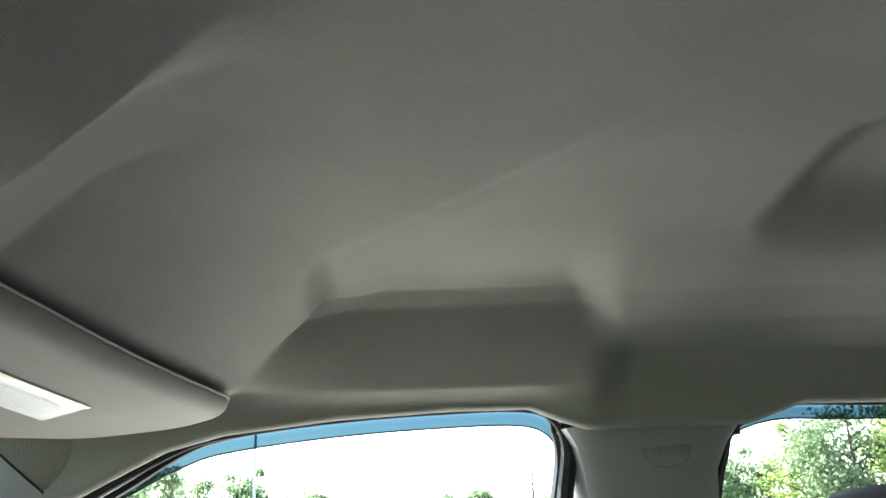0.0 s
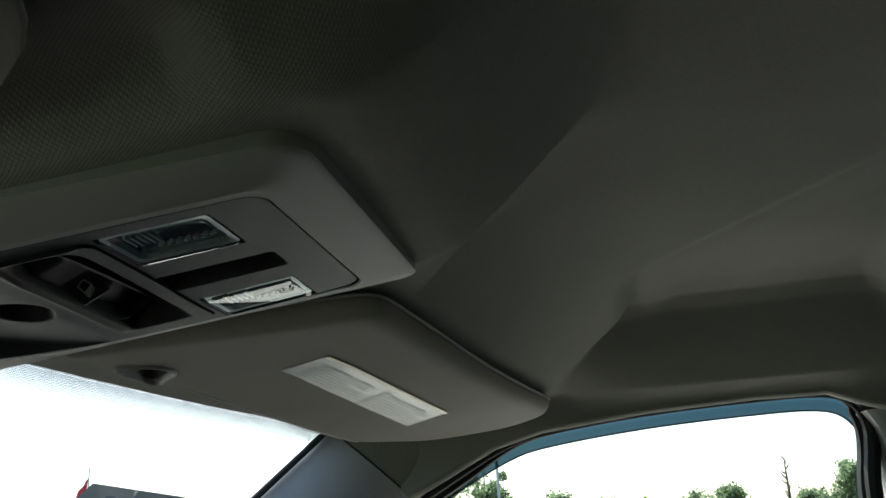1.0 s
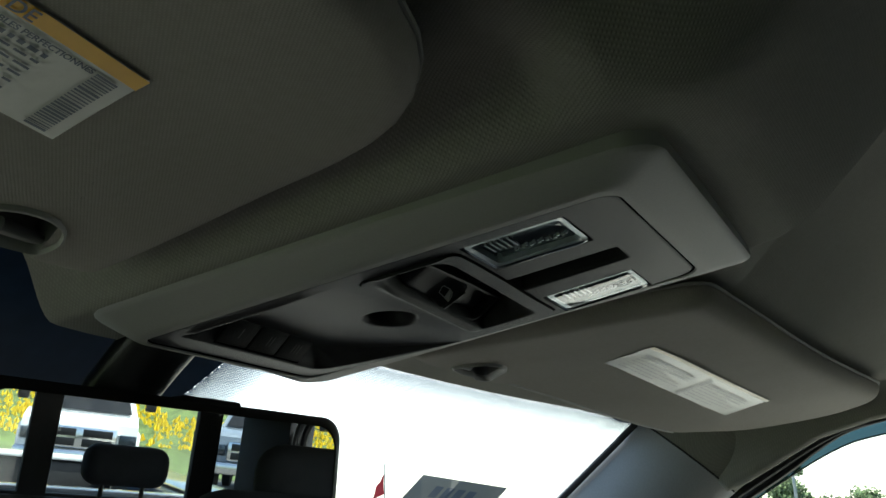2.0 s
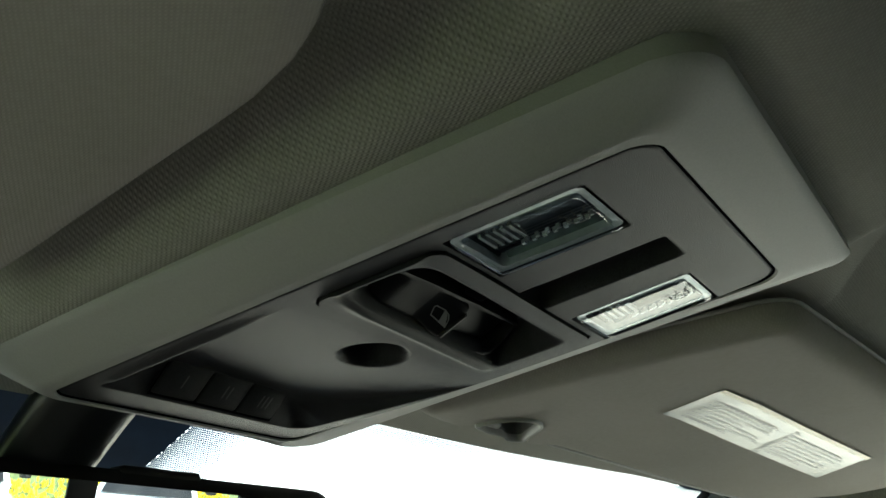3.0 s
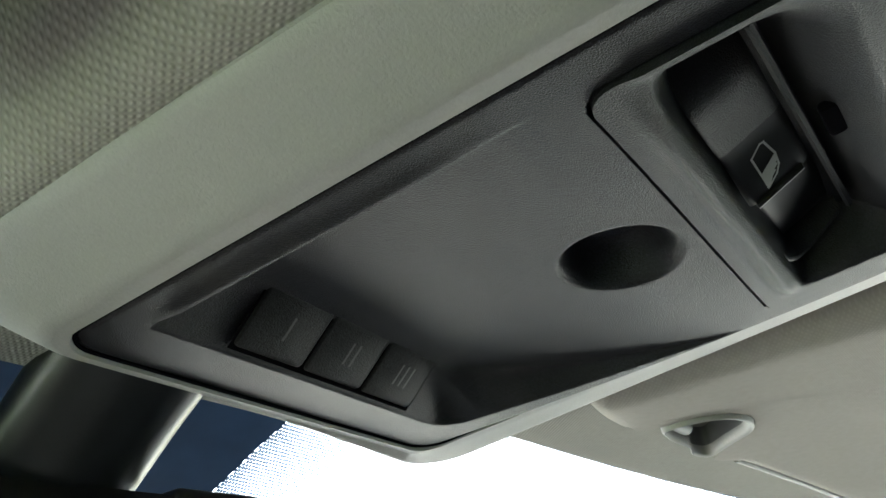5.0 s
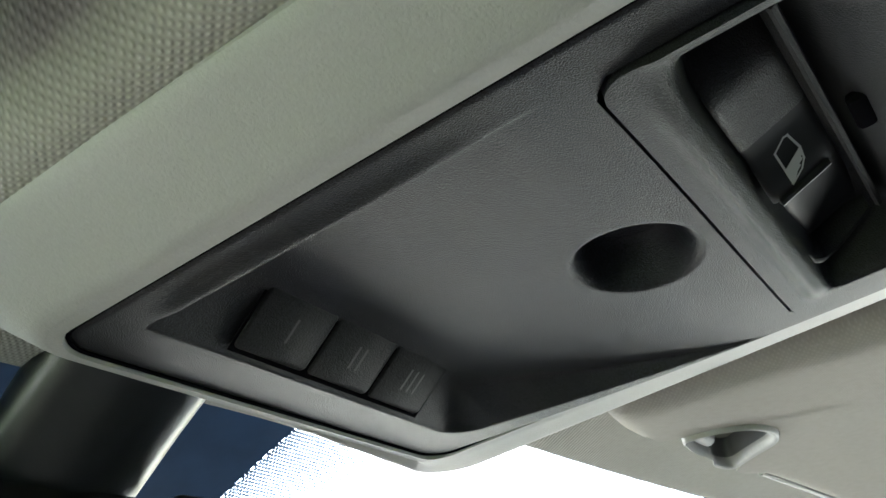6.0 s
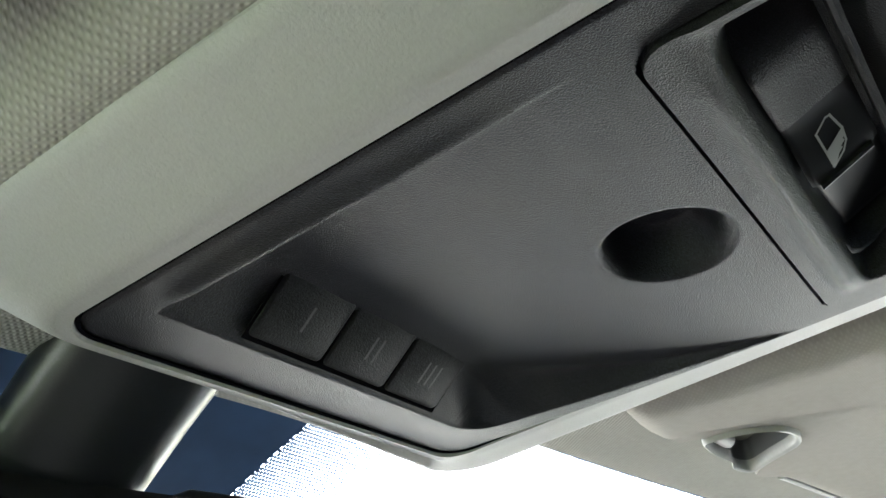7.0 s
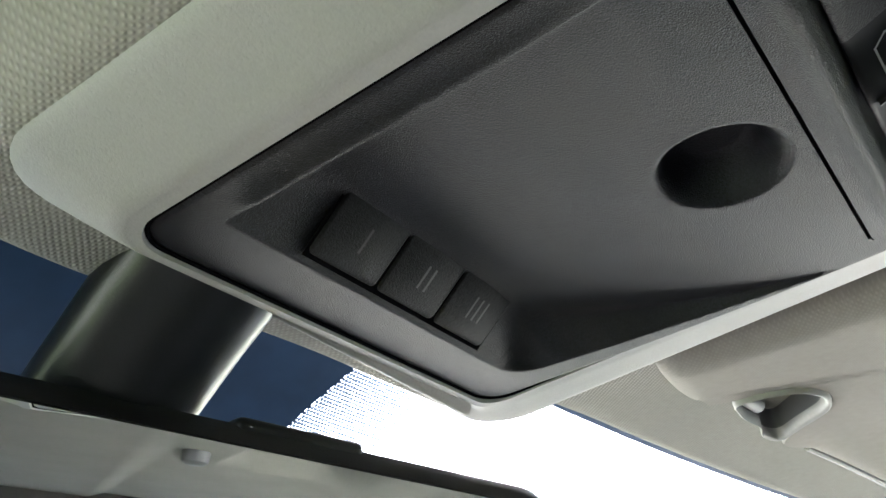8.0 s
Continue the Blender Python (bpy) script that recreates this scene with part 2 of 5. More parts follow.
def tube(path, r, n=10, closed=False, flat=1.0):
    """A tube along points; r a radius or a list."""
    P = [Vector(p) for p in path]
    rs = r if isinstance(r, (list, tuple)) else [r] * len(P)
    verts, faces = [], []
    side = None
    for i, p in enumerate(P):
        a = P[(i - 1) % len(P)] if closed or i else P[i]
        b = P[(i + 1) % len(P)] if closed or i < len(P) - 1 else P[i]
        d = (b - a).normalized()
        if side is None:
            side = d.cross(Vector((0.03, 0.1, 1)) if abs(d.z) < 0.9 else Vector((1, 0.1, 0.03))).normalized()
        side = (side - d * side.dot(d)).normalized()
        up = side.cross(d)
        for k in range(n):
            w = 2 * math.pi * k / n
            verts.append(p + side * math.cos(w) * rs[i] + up * math.sin(w) * rs[i] * flat)
    m = len(P)
    for i in range(m if closed else m - 1):
        j = (i + 1) % m
        for k in range(n):
            faces.append((i * n + k, i * n + (k + 1) % n, j * n + (k + 1) % n, j * n + k))
    if not closed:
        faces += [tuple(range(n - 1, -1, -1)), tuple((m - 1) * n + k for k in range(n))]
    return verts, faces


def grid(nu, nv, f):
    """A sheet of (nu+1) x (nv+1) points f(a, b), a and b from 0 to 1."""
    verts = [f(i / nu, j / nv) for j in range(nv + 1) for i in range(nu + 1)]
    faces = [(j * (nu + 1) + i, j * (nu + 1) + i + 1, (j + 1) * (nu + 1) + i + 1, (j + 1) * (nu + 1) + i) for j in range(nv) for i in range(nu)]
    return verts, faces


def loft(rings, closed=True, caps=(False, False)):
    n = len(rings[0])
    verts = [p for ring in rings for p in ring]
    faces = []
    for i in range(len(rings) - 1):
        for k in range(n if closed else n - 1):
            faces.append((i * n + k, i * n + (k + 1) % n, (i + 1) * n + (k + 1) % n, (i + 1) * n + k))
    if caps[0]:
        faces.append(tuple(range(n - 1, -1, -1)))
    if caps[1]:
        faces.append(tuple((len(rings) - 1) * n + k for k in range(n)))
    return verts, faces


def rrect(u0, u1, v0, v1, r, n=6):
    """A rounded rectangle, anticlockwise from its lower right corner; r one radius or four."""
    rs = r if isinstance(r, (list, tuple)) else [r] * 4
    pts = []
    for (cu, cv), a0, q in zip(((u1, v0), (u1, v1), (u0, v1), (u0, v0)), (-90, 0, 90, 180), rs):
        mu, mv = cu + (-q if cu == u1 else q), cv + (q if cv == v0 else -q)
        for k in range(n + 1):
            w = radians(a0 + 90 * k / n)
            pts.append((mu + q * math.cos(w), mv + q * math.sin(w)))
    return pts


def smooth(t):
    t = min(1.0, max(0.0, t))
    return t * t * (3 - 2 * t)


def ip(x, xs, ys):
    return float(np.interp(x, xs, ys))


def round_poly(pts, r, n=5):
    """Round the corners of a polygon in plan; each point may carry its own radius."""
    out = []
    m = len(pts)
    for i in range(m):
        p, a, b = Vector(pts[i][:2]), Vector(pts[i - 1][:2]), Vector(pts[(i + 1) % m][:2])
        q = pts[i][2] if len(pts[i]) > 2 else r
        q = min(q, (a - p).length * 0.48, (b - p).length * 0.48)
        s, e = p + (a - p).normalized() * q, p + (b - p).normalized() * q
        for k in range(n + 1):
            t = k / n
            out.append(s * (1 - t) ** 2 + p * 2 * t * (1 - t) + e * t * t)
    return out


def inset(poly, d):
    """Move a closed outline inwards (it runs anticlockwise)."""
    m, out = len(poly), []
    for i in range(m):
        a, b = poly[i - 1], poly[(i + 1) % m]
        t = (b - a)
        t = t.normalized() if t.length > 1e-9 else Vector((1, 0))
        out.append(poly[i] + Vector((-t.y, t.x)) * d)
    return out


# ---------------------------------------------------------------- headliner
WIN_F = [(0.83, 1.20), (0.52, 1.40), (0.43, 1.465), (0.342, 1.515), (0.258, 1.558), (0.2, 1.573), (0.081, 1.585), (-0.039, 1.59), (-0.119, 1.589), (-0.151, 1.575), (-0.163, 1.542), (-0.155, 1.49), (-0.152, 1.42), (-0.148, 1.32), (-0.142, 1.20)]
# unseen left opening, cut short to limit the light from that side
WIN_L = [p for p in WIN_F if p[0] > 0.34] + [(0.322, 1.518), (0.303, 1.500), (0.296, 1.47), (0.295, 1.40), (0.295, 1.18)]
WIN_R = [(-0.301, 1.20), (-0.305, 1.32), (-0.309, 1.42), (-0.314, 1.488), (-0.329, 1.535), (-0.349, 1.564), (-0.409, 1.585), (-0.513, 1.583), (-0.85, 1.575), (-0.98, 1.54), (-1.02, 1.46), (-1.03, 1.20)]
EY = [-1.5, -1.0, -0.85, -0.513, -0.409, -0.349, -0.325, -0.18, -0.151, -0.119, -0.039, 0.081, 0.2, 0.258, 0.342, 0.365, 0.447]
EZ = [1.55, 1.57, 1.577, 1.584, 1.586, 1.566, 1.566, 1.566, 1.576, 1.59, 1.591, 1.586, 1.574, 1.559, 1.516, 1.508, 1.592]


def front_y(x):
    return 0.533 - 0.2 * x * x - 0.007 * smooth((x + 0.07) / 0.10) * smooth((0.62 - x) / 0.14) - 0.005 * smooth((x - 0.10) / 0.10) * smooth((0.62 - x) / 0.14)


def roof_z(x, y):
    ax = abs(x)
    # low tongue round the console, rising to the dome behind it
    low = 1.5795 - 0.097 * (y - 0.36) - 0.0042 * smooth(-x / 0.09)
    side = 1.604 - 0.06 * (y - 0.2) + 0.012 * smooth((-x - 0.10) / 0.03) * smooth((y - 0.19) / 0.05)
    cavity = 0.045 * smooth((0.094 - ax) / 0.012) * smooth((y - 0.203) / 0.012) * smooth((0.506 - y) / 0.012)
    back = ip(ax, [0, 0.1, 0.136, 0.2, 0.3, 0.63, 0.75], [0.165, 0.185, 0.203, 0.226, 0.222, 0.18, 0.16])
    # outer profile: a bulge between two hollows
    hollow = ip(ax, [0, 0.2, 0.40, 0.53, 0.60, 0.645], [1.681, 1.680, 1.6765, 1.669, 1.655, 1.632])
    bulge = ip(ax, [0, 0.2, 0.40, 0.53, 0.572, 0.59, 0.62, 0.645], [1.693, 1.692, 1.690, 1.691, 1.688, 1.676, 1.636, 1.604])
    d1 = (ax - 0.40) * 0.662 - (y - 0.041) * 0.749
    d2 = (ax - 0.115) * 1.0
    d3 = 0.084 + 0.09 * smooth((ax - 0.54) / 0.10) - y
    d4 = y + 0.165 + 0.35 * max(0, ax - 0.53)
    inner = -0.014 * math.log(sum(math.exp(-max(-0.3, min(0.3, d)) / 0.014) for d in (d1, d2 * (1 + max(0, -y - 0.15)), d3)))
    # the diagonal crease is a low step that eases out; the front corner is steeper
    low_step = 0.36 * smooth((inner + 0.009) / 0.020) + 0.64 * smooth((inner - 0.004) / 0.075)
    steep = smooth((y - 0.03) / 0.06)
    f = low_step + (smooth(inner / 0.016 * 0.5 + 0.5) - low_step) * steep
    rear_f = smooth(inner / 0.05 * 0.5 + 0.5)
    f = rear_f + (f - rear_f) * smooth((y + 0.25) / 0.13)
    f *= 1 - smooth((ax - 0.38) / 0.14) * (1 - smooth(d4 / 0.05 + 0.5))
    top = hollow + (bulge - hollow) * f
    # shallow rear hollow over the back seat
    top += 0.030 * smooth((ax - 0.22) / 0.06) * smooth((0.47 - ax) / 0.10) * smooth((-0.27 - y) / 0.06) * smooth((y + 0.72) / 0.06)
    k = (back - y) / 0.15
    k = min(1.0, 0.5 * (k + math.sqrt(k * k + 0.0025)))
    zs = side + (top - side) * (1 - (1 - k) ** 2.2)
    zc = low + (top - low) * smooth((0.182 - y) / 0.130) + cavity
    a0 = ip(y, [0.03, 0.10, 0.15, 0.20], [0.076, 0.082, 0.086, 0.107 if x < 0 else 0.098])
    t = min(1.0, max(0.0, (ax - a0) / ip(y, [0.12, 0.23], [0.045 if x > 0 else 0.13, 0.036 if x > 0 else 0.031])))
    f = smooth(t) if x < 0 else 0.35 * smooth(t) + 0.65 * t * (2 - t)
    return zc + (zs - zc) * f


def edge_x(y):
    return ip(y, [-2, 0.365, 0.447, 0.6], [0.668, 0.668, 0.655, 0.655])


def headliner_sheet():
    xs = sorted({round(-0.645 + 1.29 * i / 400, 5) for i in range(401)})
    tail = 14
    ys = [-1.38 + 0.86 * j / 50 for j in range(50)] + [-0.52 + 0.92 * j / 290 for j in range(291)]
    rows = [(y, 0.0) for y in ys] + [(0.40, k / 22) for k in range(1, 23)]
    verts, faces = [], []
    for y0, k in rows:
        def at_y(x):
            return y0 + (front_y(x) - 0.40) * k
        row = []
        for side in (-1, 1):
            strip = []
            y = at_y(0.645)
            z0, xe = roof_z(0.645, y), edge_x(y)
            e = 1.447 + (ip(y, EY, EZ) - 1.447) * (0.975 if y < 0.38 else 1.0)
            for q in range(1, tail + 1):
                t = q / tail
                if t <= 0.75:
                    w = t / 0.75
                    strip.append((side * (0.645 + (xe - 0.645) * math.sin(w * math.pi / 2) ** 0.8), y, z0 + (e - z0) * (w ** 0.95)))
                else:
                    w = (t - 0.75) / 0.25
                    strip.append((side * (xe + 0.042 * w), y, e - 0.0035 * math.sin(math.pi * min(1, w * 1.6)) + 0.012 * w * w))
            row.append(strip)
        line = row[0][::-1] + [(x, at_y(x), roof_z(x, at_y(x))) for x in xs] + row[1]
        verts += line
    n = len(xs) + 2 * tail
    for j in range(len(rows) - 1):
        for i in range(n - 1):
            faces.append((j * n + i, (j + 1) * n + i, (j + 1) * n + i + 1, j * n + i + 1))
    # the front edge is rolled up, with thickness
    last = (len(rows) - 1) * n
    base = len(verts)
    for step, (dy, dz) in enumerate(((0.0035, 0.0015), (0.005, 0.006), (0.003, 0.014), (-0.03, 0.02))):
        for i in range(n):
            x, y, z = verts[last + i]
            verts.append((x, y + dy, z + dz))
    prev = last
    for step in range(4):
        cur = base + step * n
        for i in range(n - 1):
            faces.append((prev + i, cur + i, cur + i + 1, prev + i + 1))
        prev = cur
    return verts, faces, 60.0


put("ceiling", headliner_sheet(), CLOTH, label="beige-grey knitted cloth headliner with moulded hollows and creases", category="headliner", kind="structure")

# outer roof skin keeps the sky out
roof_v, roof_f = grid(24, 30, lambda a, b: (-0.76 + 1.52 * a, -1.46 + (front_y(-0.76 + 1.52 * a) + 0.03 + 1.46) * b, 1.775 - 0.07 * abs(2 * a - 1) ** 3 - 0.11 * b ** 4))
put("roof", (roof_v, roof_f), PAINT, label="painted steel roof skin over the cabin", category="roof", kind="structure")
for sx in (-1, 1):
    rail = [[(sx * x, y, z) for x, z in ((0.715, ip(y, EY, EZ) + 0.004), (0.735, ip(y, EY, EZ) + 0.01), (0.755, ip(y, EY, EZ) + 0.03), (0.758, 1.67))] for y in [-1.4 + 0.03 * i for i in range(61)]]
    put("roof_rail", loft(rail, closed=False), PAINT, label="painted roof rail above the doors", category="roof rail", kind="structure")

# ---------------------------------------------------------------- cabin shell
put("floor", box(-0.78, 0.78, -1.42, 1.3, 0.50, 0.55), CARPET, label="dark grey carpeted cabin floor", category="floor", kind="structure")


def fine(W):
    """A smooth line through the corners of a window opening."""
    out = []
    for i in range(len(W) - 1):
        p0, p1, p2, p3 = (Vector(W[max(0, min(len(W) - 1, k))]) for k in (i - 1, i, i + 1, i + 2))
        for q in range(4):
            t = q / 4
            out.append(tuple(0.5 * (2 * p1 + (p2 - p0) * t + (2 * p0 - 5 * p1 + 4 * p2 - p3) * t * t + (3 * p1 - p0 - 3 * p2 + p3) * t ** 3)))
    return out + [W[-1]]


def side_wall(sx):
    lower = box(min(sx * 0.70, sx * 0.78), max(sx * 0.70, sx * 0.78), -1.42, 1.3, 0.55, 1.27 if sx > 0 else 1.22, 0.012)
    put("wall_side", lower, DOOR, label="grey moulded door panel below the side windows", category="door panel", kind="structure")
    if sx > 0:
        # B pillar, flared at its top
        prof = [(1.10, -0.172, -0.312), (1.30, -0.172, -0.312), (1.46, -0.176, -0.316), (1.52, -0.172, -0.322), (1.548, -0.166, -0.336), (1.567, -0.156, -0.352)]
        rings = []
        for z, ya, yb in prof:
            r = 0.012
            rings.append([(sx * x, y, z) for x, y in ((0.755, ya + 0.004), (0.712, ya), (0.700, ya - 0.004), (0.695, ya - r), (0.692, ya - 0.03), (0.690, (ya + yb) / 2), (0.692, yb + 0.03), (0.695, yb + r), (0.700, yb + 0.004), (0.712, yb), (0.755, yb - 0.004))])
        put("pillar_b", loft(rings, caps=(False, True)), TRIM, label="pale grey plastic centre pillar trim with moulded emblem", category="pillar trim", kind="structure")
        put("pillar_core", box(min(sx * 0.711, sx * 0.75), max(sx * 0.711, sx * 0.75), -0.352, -0.157, 1.555, 1.64), BLACK, label="black inner pillar end", category="pillar trim", kind="structure")
        # C pillar
        put("pillar_c", box(min(sx * 0.70, sx * 0.77), max(sx * 0.70, sx * 0.77), -1.38, -1.03, 1.15, 1.62, 0.01), SEAT, label="dark grey rear corner pillar trim", category="pillar trim", kind="structure")
    openings = [("front", fine(WIN_F)), ("rear", fine(WIN_R))]
    if sx < 0:
        openings = [("front", fine(WIN_L))]
        # unseen wall added to hold back light behind the left opening
        put("wall_left", box(-0.76, -0.705, -1.42, 0.290, 1.18, 1.62, 0.008), SEAT, label="unseen plain dark wall added to block light from the left", category="wall", kind="structure")
    for nm, W in openings:
        win = thing("side_window", (sx * 0.735, sum(p[0] for p in W) / len(W), 1.20), "clear side window with a black rubber seal", "window", kind="structure")
        seal_path = [(sx * 0.716, y, z) for y, z in W]
        put("seal", tube(seal_path, [ip(z, [1.535, 1.582], [0.005, 0.002]) if y > -0.1 else ip(z, [1.535, 1.582], [0.009, 0.002]) for y, z in W], 8), RUBBER, win)
        outer = [(sx * 0.736, y + (0.004 if y < -0.1 and nm == "front" and z < 1.57 else 0), z - ip(z, [1.535, 1.582], [0.006, -0.004])) for y, z in W]
        put("window_frame", tube(outer, [ip(z, [1.535, 1.582], [0.005, 0.0015]) if y > -0.1 else ip(z, [1.535, 1.582], [0.010, 0.0015]) for y, z in W], 8), BLACK, win)
        strip = [(y, z) for y, z in W if z > (1.50 if nm == "front" else 1.57)]
        put("wind_deflector", loft([[(sx * 0.752, y, z + 0.012), (sx * 0.758, y, z - 0.004), (sx * 0.762, y, z - 0.0100)] for y, z in strip], closed=False), SMOKE, win, "smoked translucent wind deflector")
        put("deflector_edge", tube([(sx * 0.762, y, z - 0.0100) for y, z in strip], 0.0011, 6), BLACK, win)
        gv = [(sx * 0.745, y, z) for y, z in W]
        put("pane", (gv, [tuple(range(len(gv)))]), GLASS if nm == "front" else DARKGLASS, win).visible_shadow = False


for sx in (-1, 1):
    side_wall(sx)


def pillar_a(sx):
    """Front pillar cover: from the windscreen's edge to the door opening."""
    def ring_at(t):
        top = Vector((0.655, 0.452, 1.591)).lerp(Vector((0.80, 1.16, 1.11)), t)
        d0 = Vector((0.694, ip(t, [-0.25, 0, 0.12, 0.3, 1], [0.232, 0.362, 0.42, 0.52, 0.98]), ip(t, [-0.25, 0, 0.12, 0.3, 1], [1.593, 1.505, 1.462, 1.40, 1.12])))
        ring = [(sx * (top.x + 0.022), top.y + 0.012, top.z + 0.010)]
        fade = min(1.0, max(0.0, 1 + t / 0.16))
        for q in range(17):
            w = q / 16
            p = top.lerp(d0, w)
            p += Vector((-0.030 * fade - 0.01 * t, -0.012, -0.004)) * math.sin(math.pi * w) ** 0.8
            ring.append((sx * p.x, p.y, p.z))
        ring.append((sx * (d0.x + 0.03), d0.y, d0.z + 0.004))
        return ring
    put("pillar_a", loft([ring_at(k / 14) for k in range(15)], closed=False), TRIM, label="smooth blue-grey front pillar cover beside the windscreen", category="pillar trim", kind="structure")
    put("headliner_corner", loft([ring_at(-0.22 + 0.22 * k / 10) for k in range(11)], closed=False), CLOTH, label="cloth corner of the headliner above the front pillar", category="headliner", kind="structure")


for sx in (-1, 1):
    pillar_a(sx)
    seam = []
    for q in range(13):
        w = q / 12
        p = Vector((0.655, 0.452, 1.591)).lerp(Vector((0.694, 0.362, 1.505)), w) + Vector((-0.030, -0.012, -0.004)) * math.sin(math.pi * w) ** 0.8
        seam.append((sx * (p.x - 0.0004), p.y, p.z))
    put("pillar_seam", tube(seam, 0.0011, 6), RUBBER, label="dark seam at the top of the front pillar cover", category="trim", kind="structure")

ev, ef = tube([(0.6885, -0.2625 + 0.0255 * c, 1.535 + 0.85 * z) for c, z in ((-1, 0.006), (-0.9, 0.009), (0, 0.0095), (0.9, 0.009), (1, 0.006), (0.85, -0.006), (0.5, -0.014), (0, -0.0175), (-0.5, -0.014), (-0.85, -0.006))], 0.0007, 6, closed=True)
put("moulded_emblem", (ev, ef), TRIM, label="small moulded shield emblem on the pillar trim", category="emblem", kind="structure")
for k in range(4):
    put("trim_emblem_bar", box(0.6885, 0.6892, -0.2745 + 0.0066 * k, -0.2705 + 0.0066 * k, 1.5335, 1.5395, 0.0004, 1), TRIM, label="raised lettering bar on the pillar emblem", category="emblem", kind="structure")

# rear wall with its window opening
for nm, (x0, x1, z0, z1) in {"below": (-0.76, 0.76, 0.55, 1.28), "above": (-0.76, 0.76, 1.60, 1.72), "side": (-0.76, -0.735, 1.28, 1.60), "side_b": (0.735, 0.76, 1.28, 1.60)}.items():
    put("wall_rear", box(x0, x1, -1.44, -1.38, z0, z1, 0.006), DOOR, label="grey rear cabin wall trim around the back window", category="wall trim", kind="structure")
rw = thing("rear_window", (0, -1.41, 1.28), "three-part sliding rear window with black dividers", "window", kind="structure")
for x in (-0.615, -0.19, 0.19, 0.615):
    put("divider", box(x - 0.034, x + 0.034, -1.425, -1.395, 1.28, 1.60, 0.004), RUBBER, rw)
put("top_rail", box(-0.735, 0.735, -1.425, -1.395, 1.585, 1.605, 0.004), RUBBER, rw)
put("bottom_rail", box(-0.735, 0.735, -1.425, -1.395, 1.275, 1.288, 0.004), RUBBER, rw)
for x0, x1 in ((-0.735, -0.649), (-0.581, -0.224), (-0.156, 0.156), (0.224, 0.581), (0.649, 0.735)):
    put("pane", box(x0, x1, -1.413, -1.407, 1.28, 1.60), REARGLASS, rw).visible_shadow = False

# ---------------------------------------------------------------- windscreen
def screen_at(a, b, lift=0.0):
    """a across in metres, b 0 at the header and 1 at the cowl."""
    x = a * (1 + 0.22 * b)
    y = 0.547 - 0.2 * a * a + (1.25 - 0.547) * b
    z = 1.592 - 0.49 * b - lift
    return (x, y - lift * 0.6, z)


ws = thing("windscreen", (0, 0.55, 1.59), "clear curved windscreen with a dotted black ceramic border", "windscreen", kind="structure")
put("pane", grid(24, 10, lambda a, b: screen_at(-0.66 + 1.32 * a, b)), SCREEN, ws).visible_shadow = False


def frit_depth(x):
    """How far the black border reaches down the glass, in metres along it."""
    core = smooth((0.055 - x) / 0.035 + 0.5) * smooth((x + 0.19) / 0.035 + 0.5)
    return 0.001 + 0.110 * core - 0.009 * smooth((x - 0.07) / 0.04) * smooth((0.62 - x) / 0.04)


SL = 0.857   # length of glass from header to cowl
put("black_border", grid(220, 8, lambda a, b: screen_at(-0.66 + 1.32 * a, (-0.012 + (frit_depth(-0.66 + 1.32 * a) + 0.012) * b) / SL, 0.002)), FRIT, ws)


def dot_depth(x):
    core = smooth((0.098 - x) / 0.035 + 0.5) * smooth((x + 0.233) / 0.035 + 0.5)
    return 0.026 + 0.095 * core


def dot_field():
    """Dots that shrink away from the solid border."""
    verts, faces = [], []
    pitch = 0.0017
    i0 = int(0.66 / pitch)
    for i in range(-i0, i0):
        x = i * pitch
        base, end = frit_depth(x), dot_depth(x)
        side = max(0.0, x - 0.055, -0.19 - x) / 0.045
        r = int(base / 0.0016)
        d = r * 0.0016
        while d < end:
            near = (d - base) / (end - base)
            rad = 0.00106 * (1 - 0.30 * near) * (1 - 0.10 * min(1.0, side))
            xx = x + (pitch / 2 if r % 2 else 0)
            n = len(verts)
            for k in range(6):
                w = math.pi * k / 3
                verts.append(screen_at(xx + rad * math.cos(w), (d + rad * math.sin(w)) / SL, 0.002))
            faces.append(tuple(range(n, n + 6)))
            d += 0.0016
            r += 1
    return verts, faces, 0


put("border_dots", dot_field(), FRIT, ws, kind="stuff")
for sx in (-1, 1):
    path = [(sx * (screen_at(0.652, b)[0] - 0.004), screen_at(0.652, b)[1] - 0.004, screen_at(0.652, b)[2] - 0.004) for b in [i / 14 for i in range(15)]]
    put("edge_seal", tube(path, 0.0042, 8), RUBBER, ws)

# ---------------------------------------------------------------- dashboard and seats
put("dashboard", loft([[(x, y, z) for x in [-0.74 + 1.48 * i / 12 for i in range(13)]] for y, z in ((0.62, 0.62), (0.60, 0.9), (0.62, 1.02), (0.70, 1.075), (0.9, 1.085), (1.27, 1.06), (1.3, 0.55))], closed=False), DASH, label="brown moulded dashboard top under the windscreen", category="dashboard", kind="structure")


